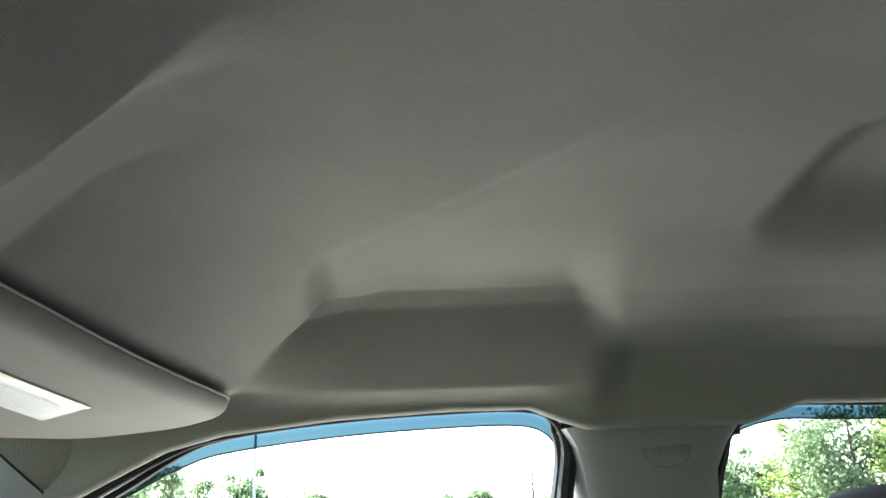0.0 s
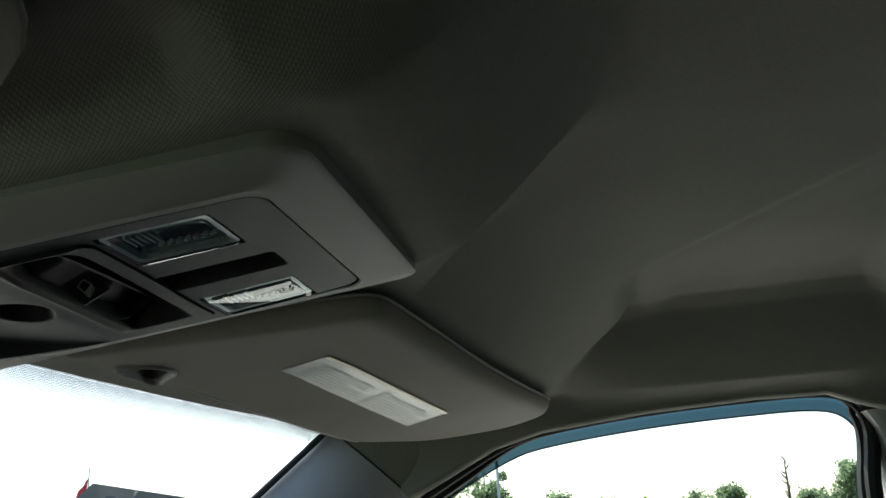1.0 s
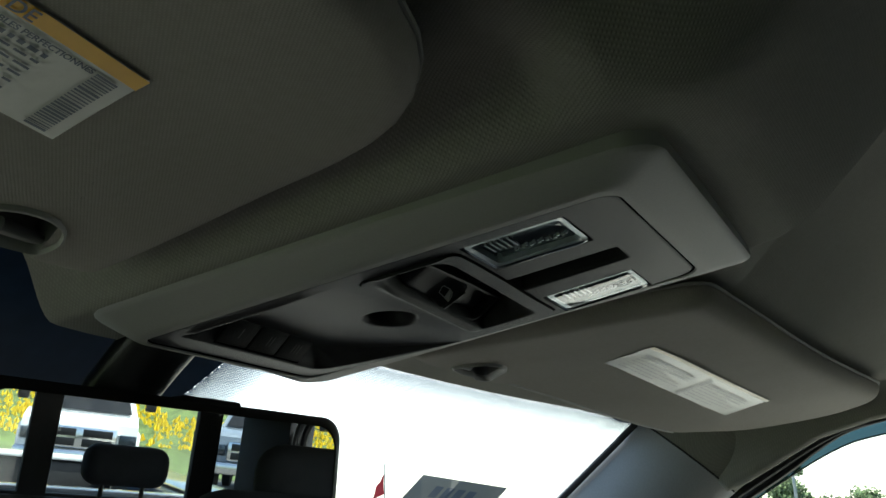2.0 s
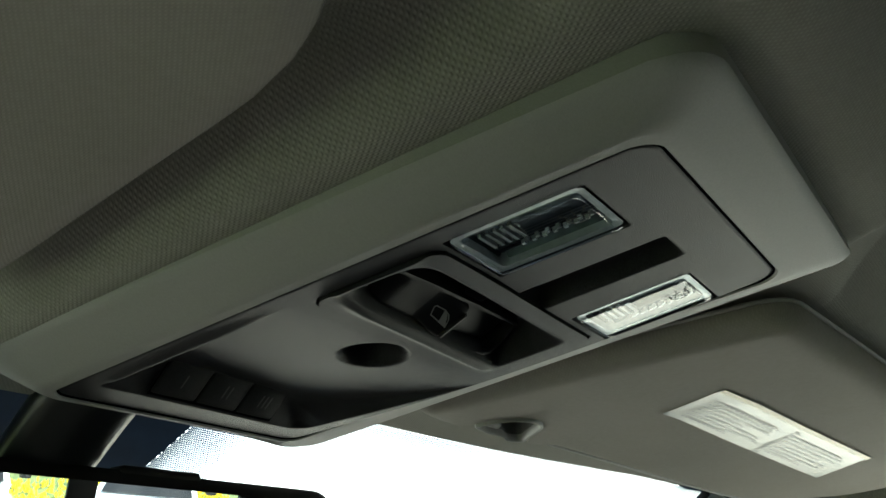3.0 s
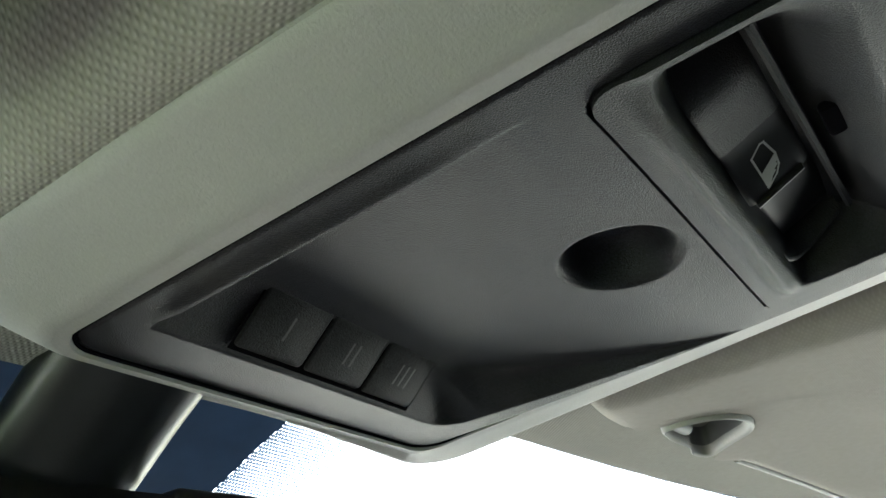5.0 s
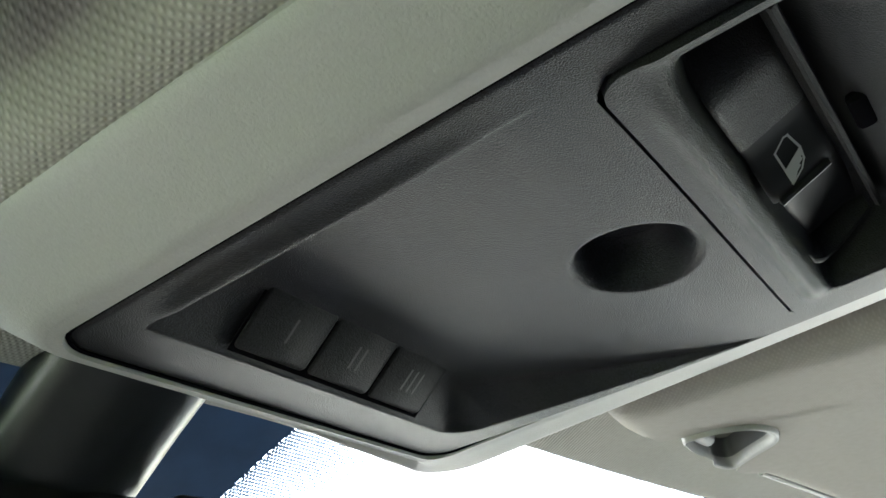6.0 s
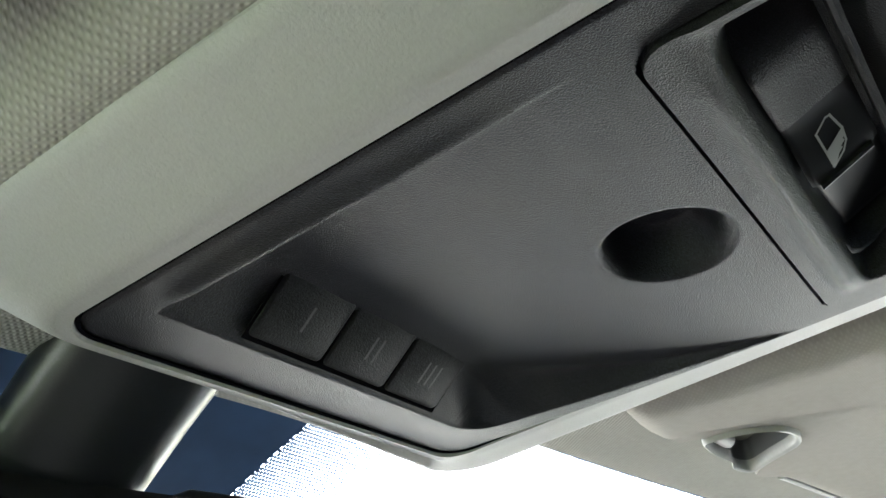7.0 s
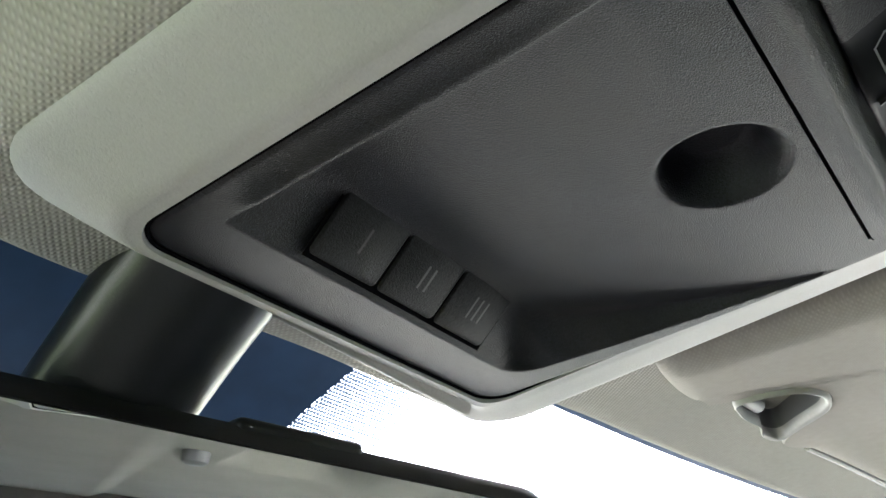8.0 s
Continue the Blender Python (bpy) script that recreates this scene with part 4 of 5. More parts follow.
def sun_visor(sx, label):
    v = thing("sun_visor", (sx * 0.4, 0.33, 1.585), label, "sun visor", "sun visors")
    rear = 0.0 if sx > 0 else 0.014
    near = 0.0 if sx > 0 else 1.0

    def shape(p):
        # the driver's visor reaches a little further forward
        dx = -0.014 * near * smooth((p[1] - 0.409) / 0.008) * smooth((p[0] - 0.151) / 0.03) * smooth((0.301 - p[0]) / 0.03)
        return (p[0] + dx - 0.004 * near * smooth((0.2 - p[0]) / 0.03), p[1] + rear * smooth((0.3 - p[1]) / 0.05), *p[2:])
    line = list(VIS)
    if near:
        line[0] = (0.148, 0.226, 0.085)
    corners = round_poly([shape(p) for p in line], 0.02, 8)
    poly = []
    for p, q in zip(corners, corners[1:] + corners[:1]):
        n = max(1, int((q - p).length / 0.012))
        poly += [p.lerp(q, j / n) for j in range(n)]
    def drawn_in(d):
        out = []
        for p, q in zip(poly, inset(poly, d)):
            x = p.x + 0.014 * near
            g = 1 - 0.88 * smooth((p.y - 0.4055) / 0.012) * smooth((0.4645 - p.y) / 0.004) * smooth((0.291 - x) / 0.02) * smooth((x - 0.1845) / 0.005)
            out.append(p.lerp(q, g))
        return out
    rings = []
    for ins, h in ((0.006, 0.0185), (0.0015, 0.0165), (0.0, 0.013), (0.0, 0.0105), (0.0010, 0.0072), (0.0028, 0.0045), (0.0055, 0.0022), (0.0088, 0.0008), (0.0125, 0.0001)):
        ring = []
        for p in drawn_in(ins):
            ring.append((sx * p.x, p.y, vis_z(p.x, p.y, sx) + h))
        rings.append(ring)
    # the face is stretched over a long core
    for f in (0.06, 0.15, 0.25, 0.35, 0.45, 0.55, 0.65, 0.75, 0.85, 0.93, 1.0):
        ring = []
        for p in drawn_in(0.0125):
            k = max(0.0, min(1.0, (p.x - 0.22) / 0.35))
            m = Vector((p.x, p.y)).lerp(Vector((0.22 + 0.35 * k, 0.345 - 0.05 * k)), f)
            ring.append((sx * m.x, m.y, vis_z(m.x, m.y, sx)))
        rings.append(ring)
    put("padded_body", loft(rings, caps=(True, False)), VISOR, v)
    seam = [(sx * p.x, p.y, vis_z(p.x, p.y, sx) + 0.0150) for p in inset(poly, -0.0004)]
    # thin bead added to draw the bright lit line of the front edge
    lit_edge = [(sx * p.x, p.y, vis_z(p.x, p.y, sx) + 0.0034) for p in drawn_in(0.0026) if p.y > 0.385 and 0.272 < p.x < 0.56]
    put("edge_welt", tube(lit_edge, 0.0019, 8), VISORP, v)
    put("seam", tube(seam, 0.0012, 6, closed=True), VISORP, v)
    # moulded hook pocket, open to the front, near the console
    edge = round_poly([shape(p) for p in POCKET], 0.006, 4)
    c = Vector(shape((0.207, 0.441)))
    def pocket(k, up):
        return [(sx * (c + (p - c) * k).x, (c + (p - c) * k).y, vis_z(p.x, p.y, sx) + up) for p in edge]
    put("clip_pocket", loft([pocket(*q) for q in ((1.06, 0.009), (1.055, 0.002), (1.03, -0.0016), (0.98, -0.0022), (0.93, -0.0010), (0.90, 0.0030))]) + (85.0,), VISORP, v, "smooth plastic rim of the hook pocket")
    put("clip_recess", loft([pocket(*q) for q in ((0.905, 0.0024), (0.88, 0.0080), (0.84, 0.0140), (0.79, 0.0200), (0.6, 0.0235), (0.1, 0.0240))], caps=(False, True)) + (85.0,), RECESS_SHADE, v, "hollow of the hook pocket with its shade painted in")
    pin = [Vector(shape(p)) for p in ((0.1930, 0.4490), (0.199, 0.4490), (0.207, 0.4485), (0.2145, 0.4480), (0.2155, 0.4480))]
    put("clip_pin", tube([(sx * p.x, p.y, vis_z(0.22, 0.437, sx) + 0.0040) for p in pin], [0.0026, 0.0034, 0.0037, 0.0038, 0.0012], 14), PINGREY, v)
    put("clip_bracket", box(min(sx * 0.195, sx * 0.23), max(sx * 0.195, sx * 0.23), 0.425, 0.44, 1.595, 1.603, 0.003), BLACK, v)
    put("pivot_arm", tube([(sx * 0.60, 0.385, 1.592), (sx * 0.615, 0.40, 1.597), (sx * 0.62, 0.41, 1.607)], 0.006, 8), VISORP, v)
    return v


def air_label(sx, v):
    """Printed warning label: a band along one long side, lines of unreadable print and a bar code."""
    A, B, C = (Vector(p) for p in (((0.233, 0.300), (0.496, 0.271), (0.259, 0.350)) if sx > 0 else ((0.237, 0.317), (0.486, 0.291), (0.2345, 0.3685))))
    e1, e2 = (B - A), (C - A)
    def q(s, t, up):
        p = A + e1 * s + e2 * t
        return (sx * p.x, p.y, vis_z(p.x, p.y, sx) - up - 0.0005)
    def patch(s0, s1, t0, t1, up, bm):
        bm.faces.new([bm.verts.new(q(s, t, up)) for s, t in ((s0, t0), (s1, t0), (s1, t1), (s0, t1))])
    bm = bmesh.new()
    for k in range(24):
        for m in range(4):
            patch(k / 24, (k + 1) / 24, m / 4, (m + 1) / 4, 0.0002, bm)
    bmesh.ops.remove_doubles(bm, verts=bm.verts, dist=1e-6)
    lab = put("warning_label", bm, PAPER, v, "white printed warning label with a yellow band")
    bm = bmesh.new()
    for k in range(24):
        patch(k / 24, (k + 1) / 24, 0.0, 0.14 if sx < 0 else 0.09, 0.0008, bm)
    put("colour_band", bm, YELLOW if sx < 0 else WASHED_BAND, lab)
    bm = bmesh.new()
    rnd = random.Random(4)
    for half in ((0.12, 0.57) if sx < 0 else (0.05, 0.54)):
        for r in range(7):
            s = half
            end = half + 0.36 + rnd.random() * 0.05 - (0.12 if r in (3, 6) else 0)
            while s < end:
                w = 0.006 + rnd.random() * 0.02
                patch(s, min(s + w, end), 0.29 + r * 0.092, 0.29 + r * 0.092 + (0.042 if r == 0 else 0.024), 0.0010, bm)
                s += w + 0.006
    put("fine_print", bm, INK if sx < 0 else WASHED_PRINT, lab, kind="stuff")
    bm = bmesh.new()
    t = 0.19
    while t < 0.93:
        w = 0.006 + rnd.random() * 0.022
        patch(0.022 if sx < 0 else 0.5, 0.058 if sx < 0 else 0.53, t, t + w, 0.0010, bm)
        t += w + 0.008 + rnd.random() * 0.012
    put("bar_code", bm, INK if sx < 0 else WASHED_PRINT, lab, kind="stuff")
    if sx < 0:
        for txt, s, tt, size in (("BLES PERFECTIONNES", 0.205, 0.235, 0.0037), ("DE", 0.212, 0.115, 0.0080)):
            cu = bpy.data.curves.new("lettering", "FONT")
            cu.body, cu.size, cu.offset = txt, size, 0.00012
            tmp = new("lettering", cu)
            me = bpy.data.meshes.new_from_object(tmp)
            bpy.data.objects.remove(tmp)
            o = Vector(q(s, tt, 0.0014))
            xdir = (Vector(q(0, tt, 0)) - Vector(q(1, tt, 0))).normalized()
            ydir = (Vector(q(s, 0, 0)) - Vector(q(s, 1, 0))).normalized()
            me.transform(Matrix(((xdir.x, ydir.x, 0, o.x), (xdir.y, ydir.y, 0, o.y), (xdir.z, ydir.z, -1, o.z), (0, 0, 0, 1))))
            top = Matrix.Translation(v.location)
            me.transform(top.inverted())
            me.materials.append(INK)
            ob = new("lettering", me)
            ob.parent = lab


vp = sun_visor(1, "beige cloth sun visor with shiny printed label, folded up")
air_label(1, vp)
vd = sun_visor(-1, "beige cloth sun visor with a yellow-banded warning label, folded up")
air_label(-1, vd)

# ---------------------------------------------------------------- rear-view mirror
MN = Vector((-0.232, -0.966, -0.097)).normalized()
mx_ = Vector((0.972, -0.234, -0.005)).normalized()
mx_ = (mx_ - MN * mx_.dot(MN)).normalized()
mz_ = mx_.cross(-MN)
mz_ = mz_ if mz_.z > 0 else -mz_
MC = Vector((-0.012, 0.530, 1.494))
MM = Matrix(((mx_.x, -MN.x, mz_.x, MC.x), (mx_.y, -MN.y, mz_.y, MC.y), (mx_.z, -MN.z, mz_.z, MC.z), (0, 0, 0, 1)))
mirror = thing("rear_view_mirror", MM, "black-framed rear-view mirror hung below the windscreen header", "mirror")
MW, MH = 0.125, 0.0345
rings = []
for w, h, d in ((MW - 0.004, MH - 0.004, -0.002), (MW, MH, 0.0), (MW + 0.003, MH + 0.003, 0.003), (MW + 0.003, MH + 0.003, 0.010), (MW - 0.004, MH - 0.004, 0.022), (MW - 0.03, MH - 0.014, 0.034)):
    rings.append([(u, d, v) for u, v in rrect(-w, w, -h, h, 0.016, 6)])
put("housing", loft(rings, caps=(False, True)), BLACK, mirror, local=True)
put("mirror_glass", ([(u, -0.001, v) for u, v in rrect(-MW + 0.0035, MW - 0.0035, -MH + 0.0035, MH - 0.0035, 0.014, 6)], [tuple(range(28))]), SILVER, mirror, "silvered mirror glass", local=True)
put("top_tab", box(-0.002, 0.042, 0.001, 0.02, MH, MH + 0.0055, 0.0025, 3), BLACK, mirror, local=True)
put("wiring_cover", tube([(-0.040, 0.47, 1.597), (-0.040, 0.505, 1.574), (-0.040, 0.53, 1.556), (-0.040, 0.555, 1.535), (-0.038, 0.575, 1.515), (-0.034, 0.585, 1.50)], [0.025, 0.0255, 0.0255, 0.025, 0.023, 0.016], 28, flat=0.62), COVER, mirror, "dark smooth stalk cover")

# ---------------------------------------------------------------- outside
gv, gf = grid(60, 60, lambda a, b: (1500 * (2 * a - 1) * abs(2 * a - 1), 1500 * (2 * b - 1) * abs(2 * b - 1), 0.0))
put("ground", (gv, gf), ASPHALT, label="worn grey asphalt car park reaching away", category="ground", kind="structure")
# unseen pale slabs added to throw sunlight up through the windows
put("concrete_apron", grid(8, 8, lambda a, b: (1.0 + 33 * a, -0.6 + 12.1 * b, 0.02)), CONCRETE, label="unseen pale concrete added beside the vehicle to bounce light in", category="pavement", kind="structure")
put("far_apron", grid(8, 8, lambda a, b: (1.0 + 33 * a, 11.5 + 50 * b, 0.02)), CONCRETE, label="unseen pale concrete added far ahead to bounce light in", category="pavement", kind="structure")
put("front_apron", grid(8, 8, lambda a, b: (-2.0 + 3.0 * a, 3.2 + 58 * b, 0.02)), CONCRETE, label="unseen pale concrete added in front to bounce light in", category="pavement", kind="structure")
put("grass_verge", grid(16, 16, lambda a, b: (-26 + 24.0 * a, -0.5 + 33 * b, 0.03)), GRASS, label="bright mown grass beside the parking space", category="grass", kind="structure")
put("grass_strip", grid(20, 6, lambda a, b: (38 + 90 * b, -70 + 150 * a, 0.03 + 0.4 * smooth(b * 3))), GRASS, label="mown green grass beyond the car park", category="grass", kind="structure")
rb = random.Random(9)
put("grass_bank", grid(60, 24, lambda a, b: (-40 + 80 * a, -21 - 35 * b, 0.02 + 6.0 * smooth(b * 1.1) + 0.15 * noise.noise((a * 30, b * 20, 0)))), GRASS, label="green grass bank behind the parked trucks", category="grass", kind="structure")


def flowers():
    verts, faces = [], []
    for k in range(26000):
        a, b = rb.random(), rb.random() ** 0.8
        x, y = -14 + 42 * a, -25.5 - 22 * b
        if noise.noise((x * 0.25, y * 0.25, 3)) < -0.12:
            continue
        z = 0.02 + 6.0 * smooth((-21 - y) / 35 * 1.1)
        h, r = 0.12 + 0.18 * rb.random(), 0.04 + 0.06 * rb.random()
        w = rb.random() * 3.14
        for q in (0.0, 1.57):
            dx, dy = r * math.cos(w + q), r * math.sin(w + q)
            n = len(verts)
            verts += [(x - dx, y - dy, z + h * 0.4), (x, y, z + h * 0.25), (x + dx, y + dy, z + h * 0.5), (x, y, z + h)]
            faces.append((n, n + 1, n + 2, n + 3))
    return verts, faces, 0


put("wild_flowers", flowers(), FLOWER, label="dense yellow wild flowers on the grass bank", category="flowers", kind="stuff")


def tree(name, at, h, spread, seed, leaf, bare=False, label=""):
    rn = random.Random(seed)
    t = thing(name, (*at, 0), label or "leafy green tree at the edge of the car park", "tree", "trees beyond the car park")
    x, y = at
    tv, tf = tube([(x, y, -0.1), (x + 0.03, y, h * 0.25), (x - 0.05, y + 0.05, h * 0.55), (x + 0.06, y, h * 0.95)], [h * 0.028, h * 0.022, h * 0.014, h * 0.004], 8)
    verts, faces = list(tv), list(tf)
    tips = []
    for k in range(16 if bare else 12):
        z0 = h * (0.3 + 0.6 * k / 14)
        w = rn.random() * 6.28
        L = spread * (0.5 + 0.5 * rn.random()) * (1.25 - z0 / h * 0.75)
        mid = Vector((x + math.cos(w) * L * 0.5, y + math.sin(w) * L * 0.5, z0 + L * 0.25))
        tip = Vector((x + math.cos(w) * L, y + math.sin(w) * L, z0 + L * (0.55 if not bare else 0.8)))
        v2, f2 = tube([(x, y, z0), mid, tip], [h * 0.009, h * 0.006, h * 0.002], 5)
        o = len(verts)
        verts += v2
        faces += [tuple(i + o for i in f) for f in f2]
        tips += [mid.lerp(tip, 0.5), tip]
    put("trunk", (verts, faces), BARK, t)
    if bare:
        return t
    verts, faces = [], []
    for k in range(70):
        c = rn.choice(tips) + Vector((rn.gauss(0, 1), rn.gauss(0, 1), rn.gauss(0, 0.8))) * spread * 0.22
        c.z = min(c.z, h * 1.02)
        R = spread * (0.14 + 0.16 * rn.random())
        for q in range(95):
            d = Vector((rn.gauss(0, 1), rn.gauss(0, 1), rn.gauss(0, 0.8))) * R * 0.62
            p = c + d
            a = Vector((rn.gauss(0, 1), rn.gauss(0, 1), rn.gauss(0, 1))).normalized() * (0.07 + 0.08 * rn.random())
            b = a.cross(Vector((rn.gauss(0, 1), rn.gauss(0, 1), rn.gauss(0, 1)))).normalized() * a.length * 0.7
            n = len(verts)
            verts += [p - a, p + b, p + a, p - b]
            faces.append((n, n + 1, n + 2, n + 3))
    put("crown", (verts, faces, 0), leaf, t)
    return t


def polar(az, dist):
    return (dist * math.cos(radians(az)), dist * math.sin(radians(az)))


for az, dist, h, sp, seed, lf in ((17.5, 56, 6.6, 1.9, 1, LEAF), (14.6, 55, 7.2, 2.2, 2, LEAF), (10.6, 57, 7.4, 1.6, 3, LEAF), (6.8, 56, 5.6, 1.5, 4, LEAF), (3.6, 58, 5.0, 1.6, 5, LEAF), (1.2, 57, 4.9, 1.5, 6, LEAF2), (-2.0, 56, 5.0, 1.6, 7, LEAF), (-4.6, 58, 5.6, 1.3, 8, LEAF), (-9.3, 60, 4.9, 1.4, 10, LEAF), (-11.2, 58, 6.4, 1.7, 11, LEAF), (-14.0, 58, 5.8, 1.8, 12, LEAF), (-17.8, 56, 5.6, 1.8, 13, LEAF), (-20.6, 54, 6.2, 2.0, 14, LEAF), (-23.4, 50, 6.9, 2.3, 15, LEAF2), (-26.3, 46, 7.4, 2.6, 16, LEAF), (-29.5, 44, 7.8, 2.8, 17, LEAF2), (-33.0, 45, 7.6, 2.6, 18, LEAF), (-38.0, 46, 7.2, 2.6, 19, LEAF), (21.5, 58, 6.0, 1.8, 20, LEAF), (26.0, 60, 5.4, 1.6, 21, LEAF), (-44.0, 47, 7.2, 2.6, 22, LEAF2)):
    tree("tree", polar(az, dist), h, sp, seed, lf, label="pale yellow-green leafy tree" if lf is LEAF2 else "")
tree("bare_tree", polar(-7.5, 55), 6.5, 0.8, 31, LEAF, True, "thin bare dead tree with upright twigs")


def wood():
    """Low scrub and far wood behind the trees."""
    rn = random.Random(5)
    verts, faces = [], []
    for k in range(9000):
        az = -50 + 85 * rn.random()
        d = 66 + 10 * rn.random()
        x, y = polar(az, d)
        top = 2.6 + 1.3 * noise.noise((az * 0.35, 0, 0)) + 0.6 * noise.noise((az * 1.7, 4, 0))
        z = top * rn.random() ** 0.6
        a = Vector((rn.gauss(0, 1), rn.gauss(0, 1), rn.gauss(0, 1))).normalized() * 0.3
        b = a.cross(Vector((rn.gauss(0, 1), rn.gauss(0, 1), 1))).normalized() * 0.22
        p = Vector((x, y, max(0.1, z)))
        n = len(verts)
        verts += [p - a, p + b, p + a, p - b]
        faces.append((n, n + 1, n + 2, n + 3))
    return verts, faces, 0


put("far_wood", wood(), LEAF, label="low green scrub far beyond the grass", category="wood", kind="stuff")

lp = thing("street_lamp", (45, 7.76, 0), "tall slim grey car park lamp post", "lamp post")
put("post", tube([(45, 7.76, 0), (45, 7.76, 4.5), (45, 7.76, 9.5)], [0.09, 0.075, 0.06], 10), STEEL, lp)
put("arm", tube([(45, 7.76, 9.45), (45, 8.3, 9.6), (45, 9.0, 9.6)], 0.04, 8), STEEL, lp)
put("lamp_head", box(44.85, 45.15, 8.9, 9.6, 9.52, 9.66, 0.04), STEEL, lp)

fp = thing("flag_pole", (60, 41.06, 0), "slim pole with a red flag hanging from it", "flag pole")
put("pole", tube([(60, 41.06, 0), (60, 41.06, 5), (60, 41.06, 9.8)], [0.09, 0.07, 0.05], 8), STEEL, fp)
put("top_arm", tube([(60, 41.06, 9.75), (60.6, 40.2, 9.78)], 0.03, 6), STEEL, fp)
put("flag", grid(8, 10, lambda a, b: (60 - 0.55 * a * (1 - 0.35 * (1 - b)), 41.1 + 0.85 * a * (1 - 0.35 * (1 - b)) + 0.06 * math.sin(a * 9 + b * 3), 9.0 - 1.5 * b - 1.0 * a + 0.5 * a * b)), RED, fp, "drooping red cloth flag")

# price card on the dashboard, seen from behind
pc = thing("placard", (0.60, 0.75, 1.38), "grey card placard standing behind the windscreen", "placard")
c0, c1, c2 = Vector((0.532, 0.690, 1.5375)), Vector((0.583, 0.603, 1.519)), Vector((0.521, 0.712, 1.513))
dn = (c2 - c0).normalized()
back = (c1 - c0).cross(dn).normalized() * 0.0012
ring = [c0, c1, c1 + dn * 0.36, c0 + dn * 0.36]
put("card", loft([[tuple(p - back) for p in ring], [tuple(p + back) for p in ring]], caps=(True, True)), CARD, pc)
bm = bmesh.new()
for k in range(4):
    a, b = 0.25 + 0.13 * k, 0.25 + 0.13 * k + 0.09
    for f in (-1, 1):
        bm.faces.new([bm.verts.new(c0 + (c1 - c0) * s + dn * t + back * 1.3 * f) for s, t in ((a, 0.013), (b, 0.013), (b, 0.030), (a, 0.030))])
put("printing", bm, INK, pc)


def pickup(at, turn, paint, label):
    """A parked pickup seen from the front; it faces +y."""
    x, y = at
    t = thing("pickup_truck", (x, y, 0), label, "pickup truck", "pickup trucks parked behind")
    body = box(x - 0.98, x + 0.98, y - 5.4, y - 0.15, 0.55, 1.12, 0.10, 3)
    put("body", body, paint, t)
    hood = loft([[(x + s * w, y + dy, z) for s in (-1, -0.8, -0.4, 0, 0.4, 0.8, 1)] for dy, w, z in ((-0.10, 0.93, 1.02), (-0.12, 0.92, 1.18), (-0.25, 0.90, 1.27), (-0.8, 0.92, 1.32), (-1.35, 0.94, 1.34))], closed=False)
    put("hood", hood, paint, t)
    cab = loft([[(x + s * w, y + dy, z) for s in (-1, -0.96, -0.5, 0, 0.5, 0.96, 1)] for dy, w, z in ((-1.30, 0.92, 1.30), (-2.05, 0.74, 1.86), (-2.4, 0.72, 1.92), (-3.5, 0.72, 1.90), (-3.75, 0.88, 1.2))], closed=False)
    put("cab", cab, paint, t)
    put("windscreen", loft([[(x + s * w, y + dy, z) for s in (-1, 0, 1)] for dy, w, z in ((-1.34, 0.80, 1.365), (-1.98, 0.66, 1.84))], closed=False), BLACK, t)
    put("grille_surround", box(x - 0.60, x + 0.60, y - 0.14, y - 0.02, 0.74, 1.10, 0.03), BRIGHT, t)
    for sx in (-1, 1):
        for zz in (0.78, 0.94):
            put("grille_opening", box(x + (0.055 if sx > 0 else -0.53), x + (0.53 if sx > 0 else -0.055), y - 0.05, y - 0.008, zz, zz + 0.125, 0.01), BLACK, t)
        put("headlight", box(x + sx * 0.78 - 0.15, x + sx * 0.78 + 0.15, y - 0.2, y - 0.04, 0.82, 1.04, 0.03), CLEAR, t)
        put("lamp_bowl", box(x + sx * 0.78 - 0.14, x + sx * 0.78 + 0.14, y - 0.22, y - 0.09, 0.83, 1.03, 0.03), CHROME, t)
        put("door_mirror", box(x + sx * 1.12 - 0.10, x + sx * 1.12 + 0.10, y - 1.75, y - 1.66, 1.46, 1.68, 0.03), BLACK, t)
        for wy in (-1.0, -4.4):
            wh = put("wheel", tube([(x + sx * 0.80, y + wy, 0.39), (x + sx * 0.82, y + wy, 0.39), (x + sx * 0.98, y + wy, 0.39), (x + sx * 1.0, y + wy, 0.39)], [0.34, 0.39, 0.39, 0.34], 24), RUBBER, t)
            put("rim", tube([(x + sx * 0.99, y + wy, 0.39), (x + sx * 1.008, y + wy, 0.39)], 0.25, 20), BRIGHT, wh)
    put("bumper", box(x - 0.98, x + 0.98, y - 0.15, y + 0.06, 0.50, 0.72, 0.05, 3), BRIGHT, t)
    t.matrix_basis = t.matrix_basis @ Matrix.Rotation(radians(turn), 4, "Z")
    return t


pickup((2.75, -15.0), 12, WHITE, "white pickup truck with a chrome cross-barred grille, parked")
pickup((5.95, -15.0), 24, GREY, "blue-grey pickup truck with a dark grille, parked")
pickup((-0.2, -15.6), 3, WHITE, "white pickup truck parked beside another")

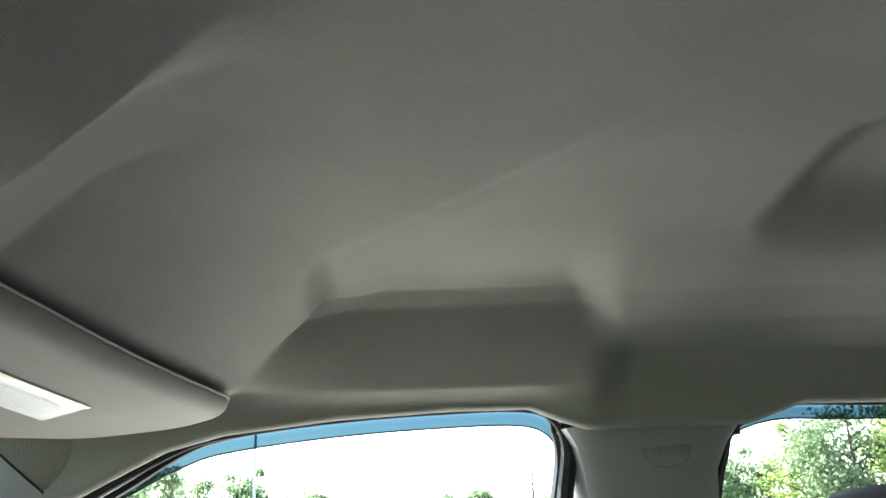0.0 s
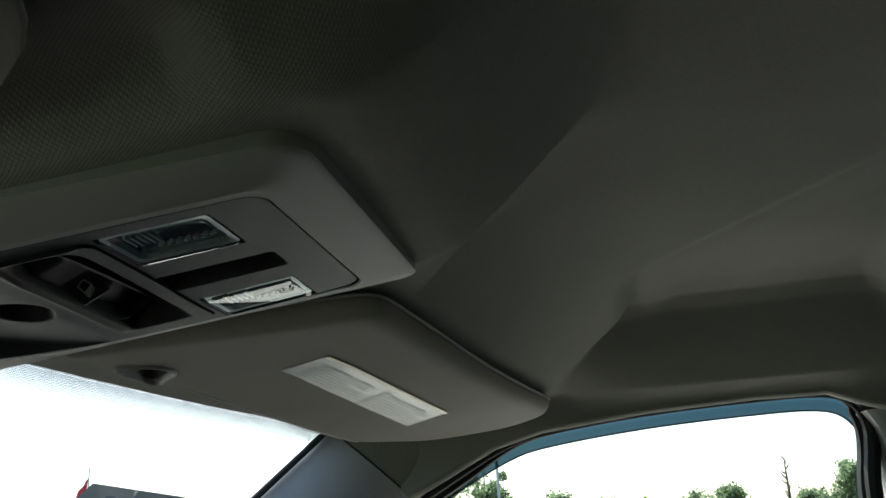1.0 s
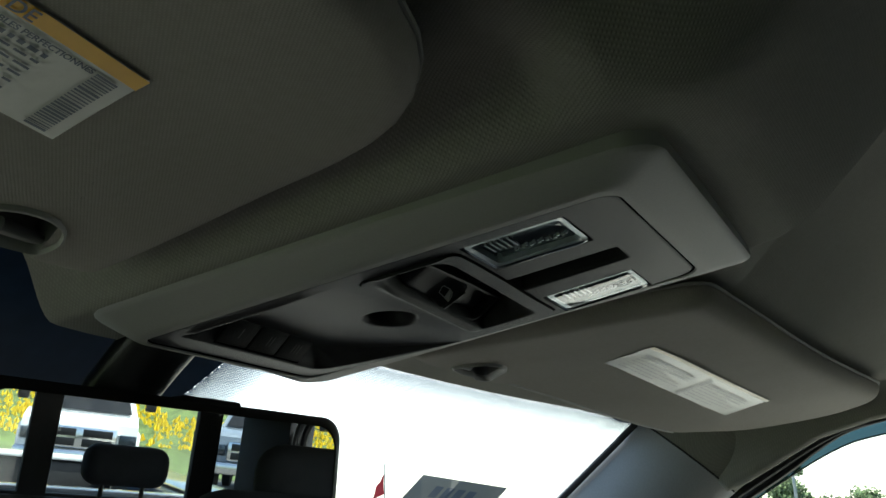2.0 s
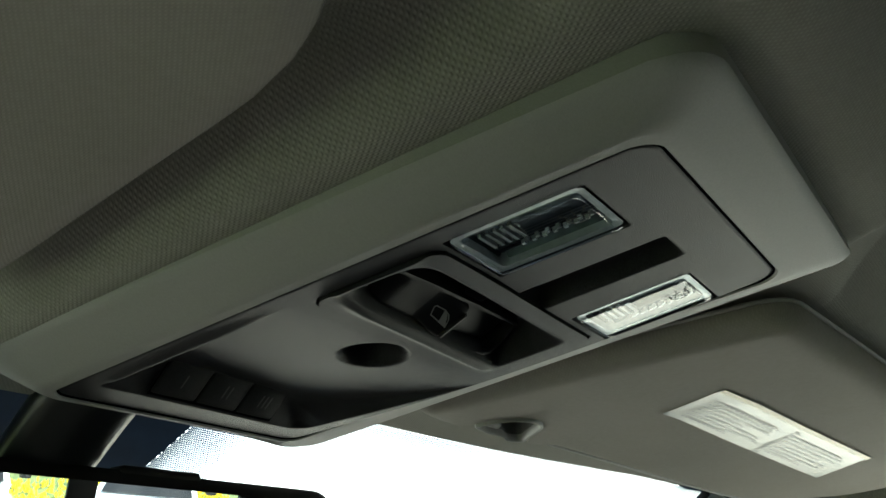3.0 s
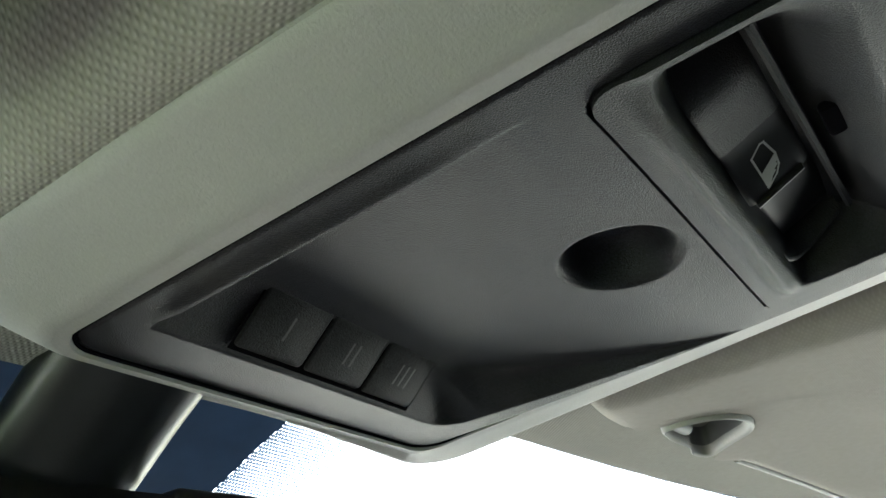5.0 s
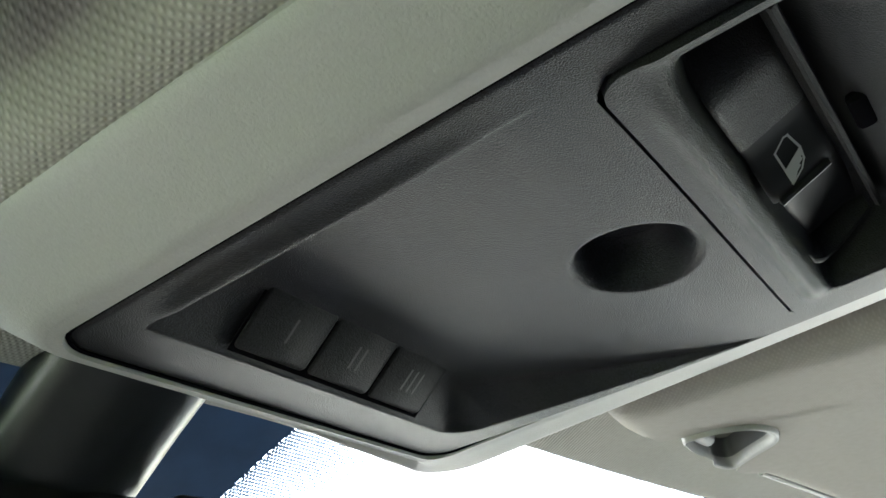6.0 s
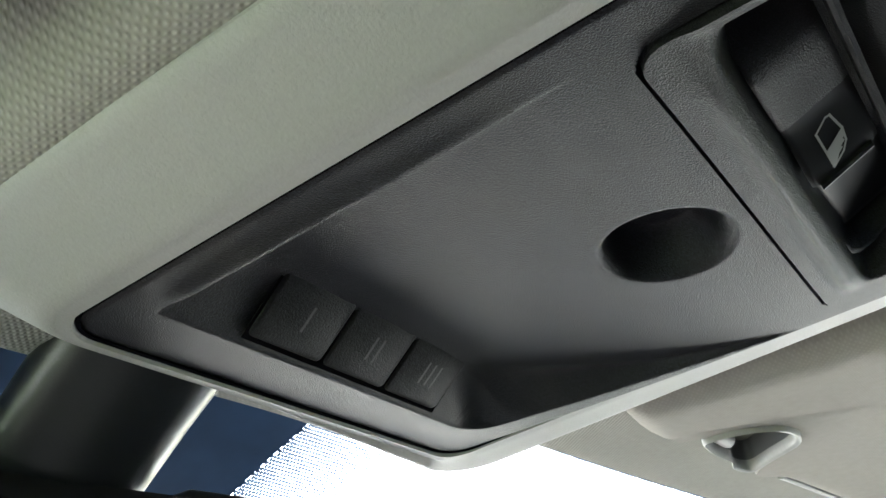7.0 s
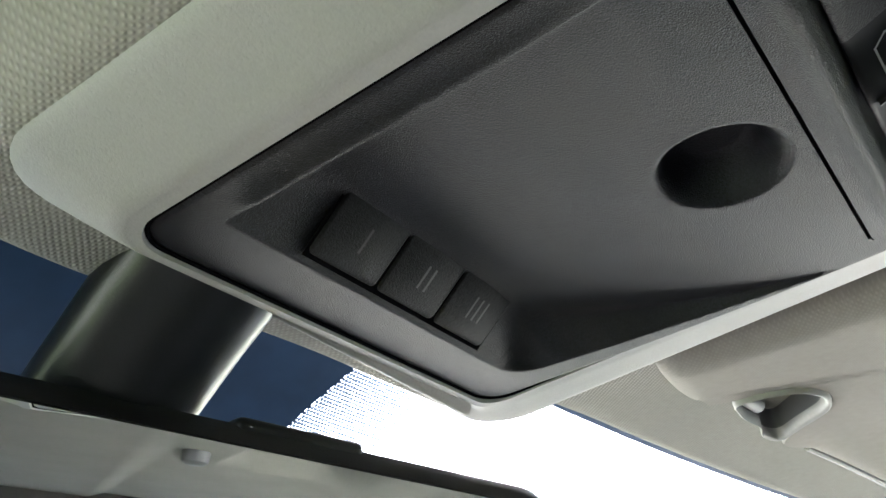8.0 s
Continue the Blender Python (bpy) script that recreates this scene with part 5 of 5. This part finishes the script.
# own cargo bed behind the cabin
bed = thing("cargo_bed", (0, -2.4, 0.6), "painted cargo bed with pale rail caps behind the cabin", "cargo bed")
put("bed_floor", box(-0.80, 0.80, -3.35, -1.55, 0.78, 0.82), BLACK, bed)
for sx in (-1, 1):
    put("bed_side", box(min(sx * 0.82, sx * 0.98), max(sx * 0.82, sx * 0.98), -3.4, -1.5, 0.6, 1.24, 0.03), PAINT, bed)
    put("rail_cap", box(min(sx * 0.80, sx * 1.0), max(sx * 0.80, sx * 1.0), -3.4, -1.5, 1.24, 1.262, 0.008), BRIGHT, bed)
for sx in (-1, 1):
    put("bed_wheel", tube([(sx * 0.72, -2.3, 0.40), (sx * 0.74, -2.3, 0.40), (sx * 0.92, -2.3, 0.40), (sx * 0.94, -2.3, 0.40)], [0.35, 0.40, 0.40, 0.35], 24), RUBBER, bed)
put("axle", tube([(-0.8, -2.3, 0.4), (0.8, -2.3, 0.4)], 0.05, 10), BLACK, bed)
put("leaf_frame", box(-0.5, 0.5, -3.2, -1.5, 0.42, 0.79, 0.02), BLACK, bed)
tail = put("tailgate", box(-0.82, 0.82, -3.42, -3.36, 0.68, 1.250, 0.02), BLACK, bed)
put("tailgate_cap", box(-0.82, 0.82, -3.43, -3.34, 1.250, 1.277, 0.008), WHITE, tail)
put("front_rail_cap", box(-0.82, 0.82, -1.56, -1.49, 1.27, 1.294, 0.008), WHITE, bed)
put("front_panel", box(-0.82, 0.82, -1.54, -1.50, 0.70, 1.27, 0.01), PAINT, bed)
put("ground_shell", box(-0.95, 0.95, -1.45, 2.3, 0.35, 0.50, 0.05), BLACK, label="dark underbody of the cabin", category="underbody", kind="structure")
put("hood", grid(10, 8, lambda a, b: (-0.92 + 1.84 * a, 1.3 + 1.2 * b, 1.10 - 0.08 * b - 0.03 * (2 * a - 1) ** 2)), PAINT, label="painted bonnet in front of the windscreen", category="bonnet", kind="structure")
put("cowl", grid(10, 2, lambda a, b: (-0.85 + 1.7 * a, 1.22 + 0.1 * b, 1.10)), BLACK, label="black cowl below the windscreen", category="cowl", kind="structure")
# small grey fastener in the rear headliner
put("roof_fastener", tube([(0.175, -0.6, roof_z(0.175, -0.6) - 0.020), (0.175, -0.6, roof_z(0.175, -0.6) - 0.016), (0.175, -0.6, roof_z(0.175, -0.6) + 0.004)], [0.013, 0.020, 0.022], 24), FASTENER, label="round grey push fastener in the headliner", category="fastener")
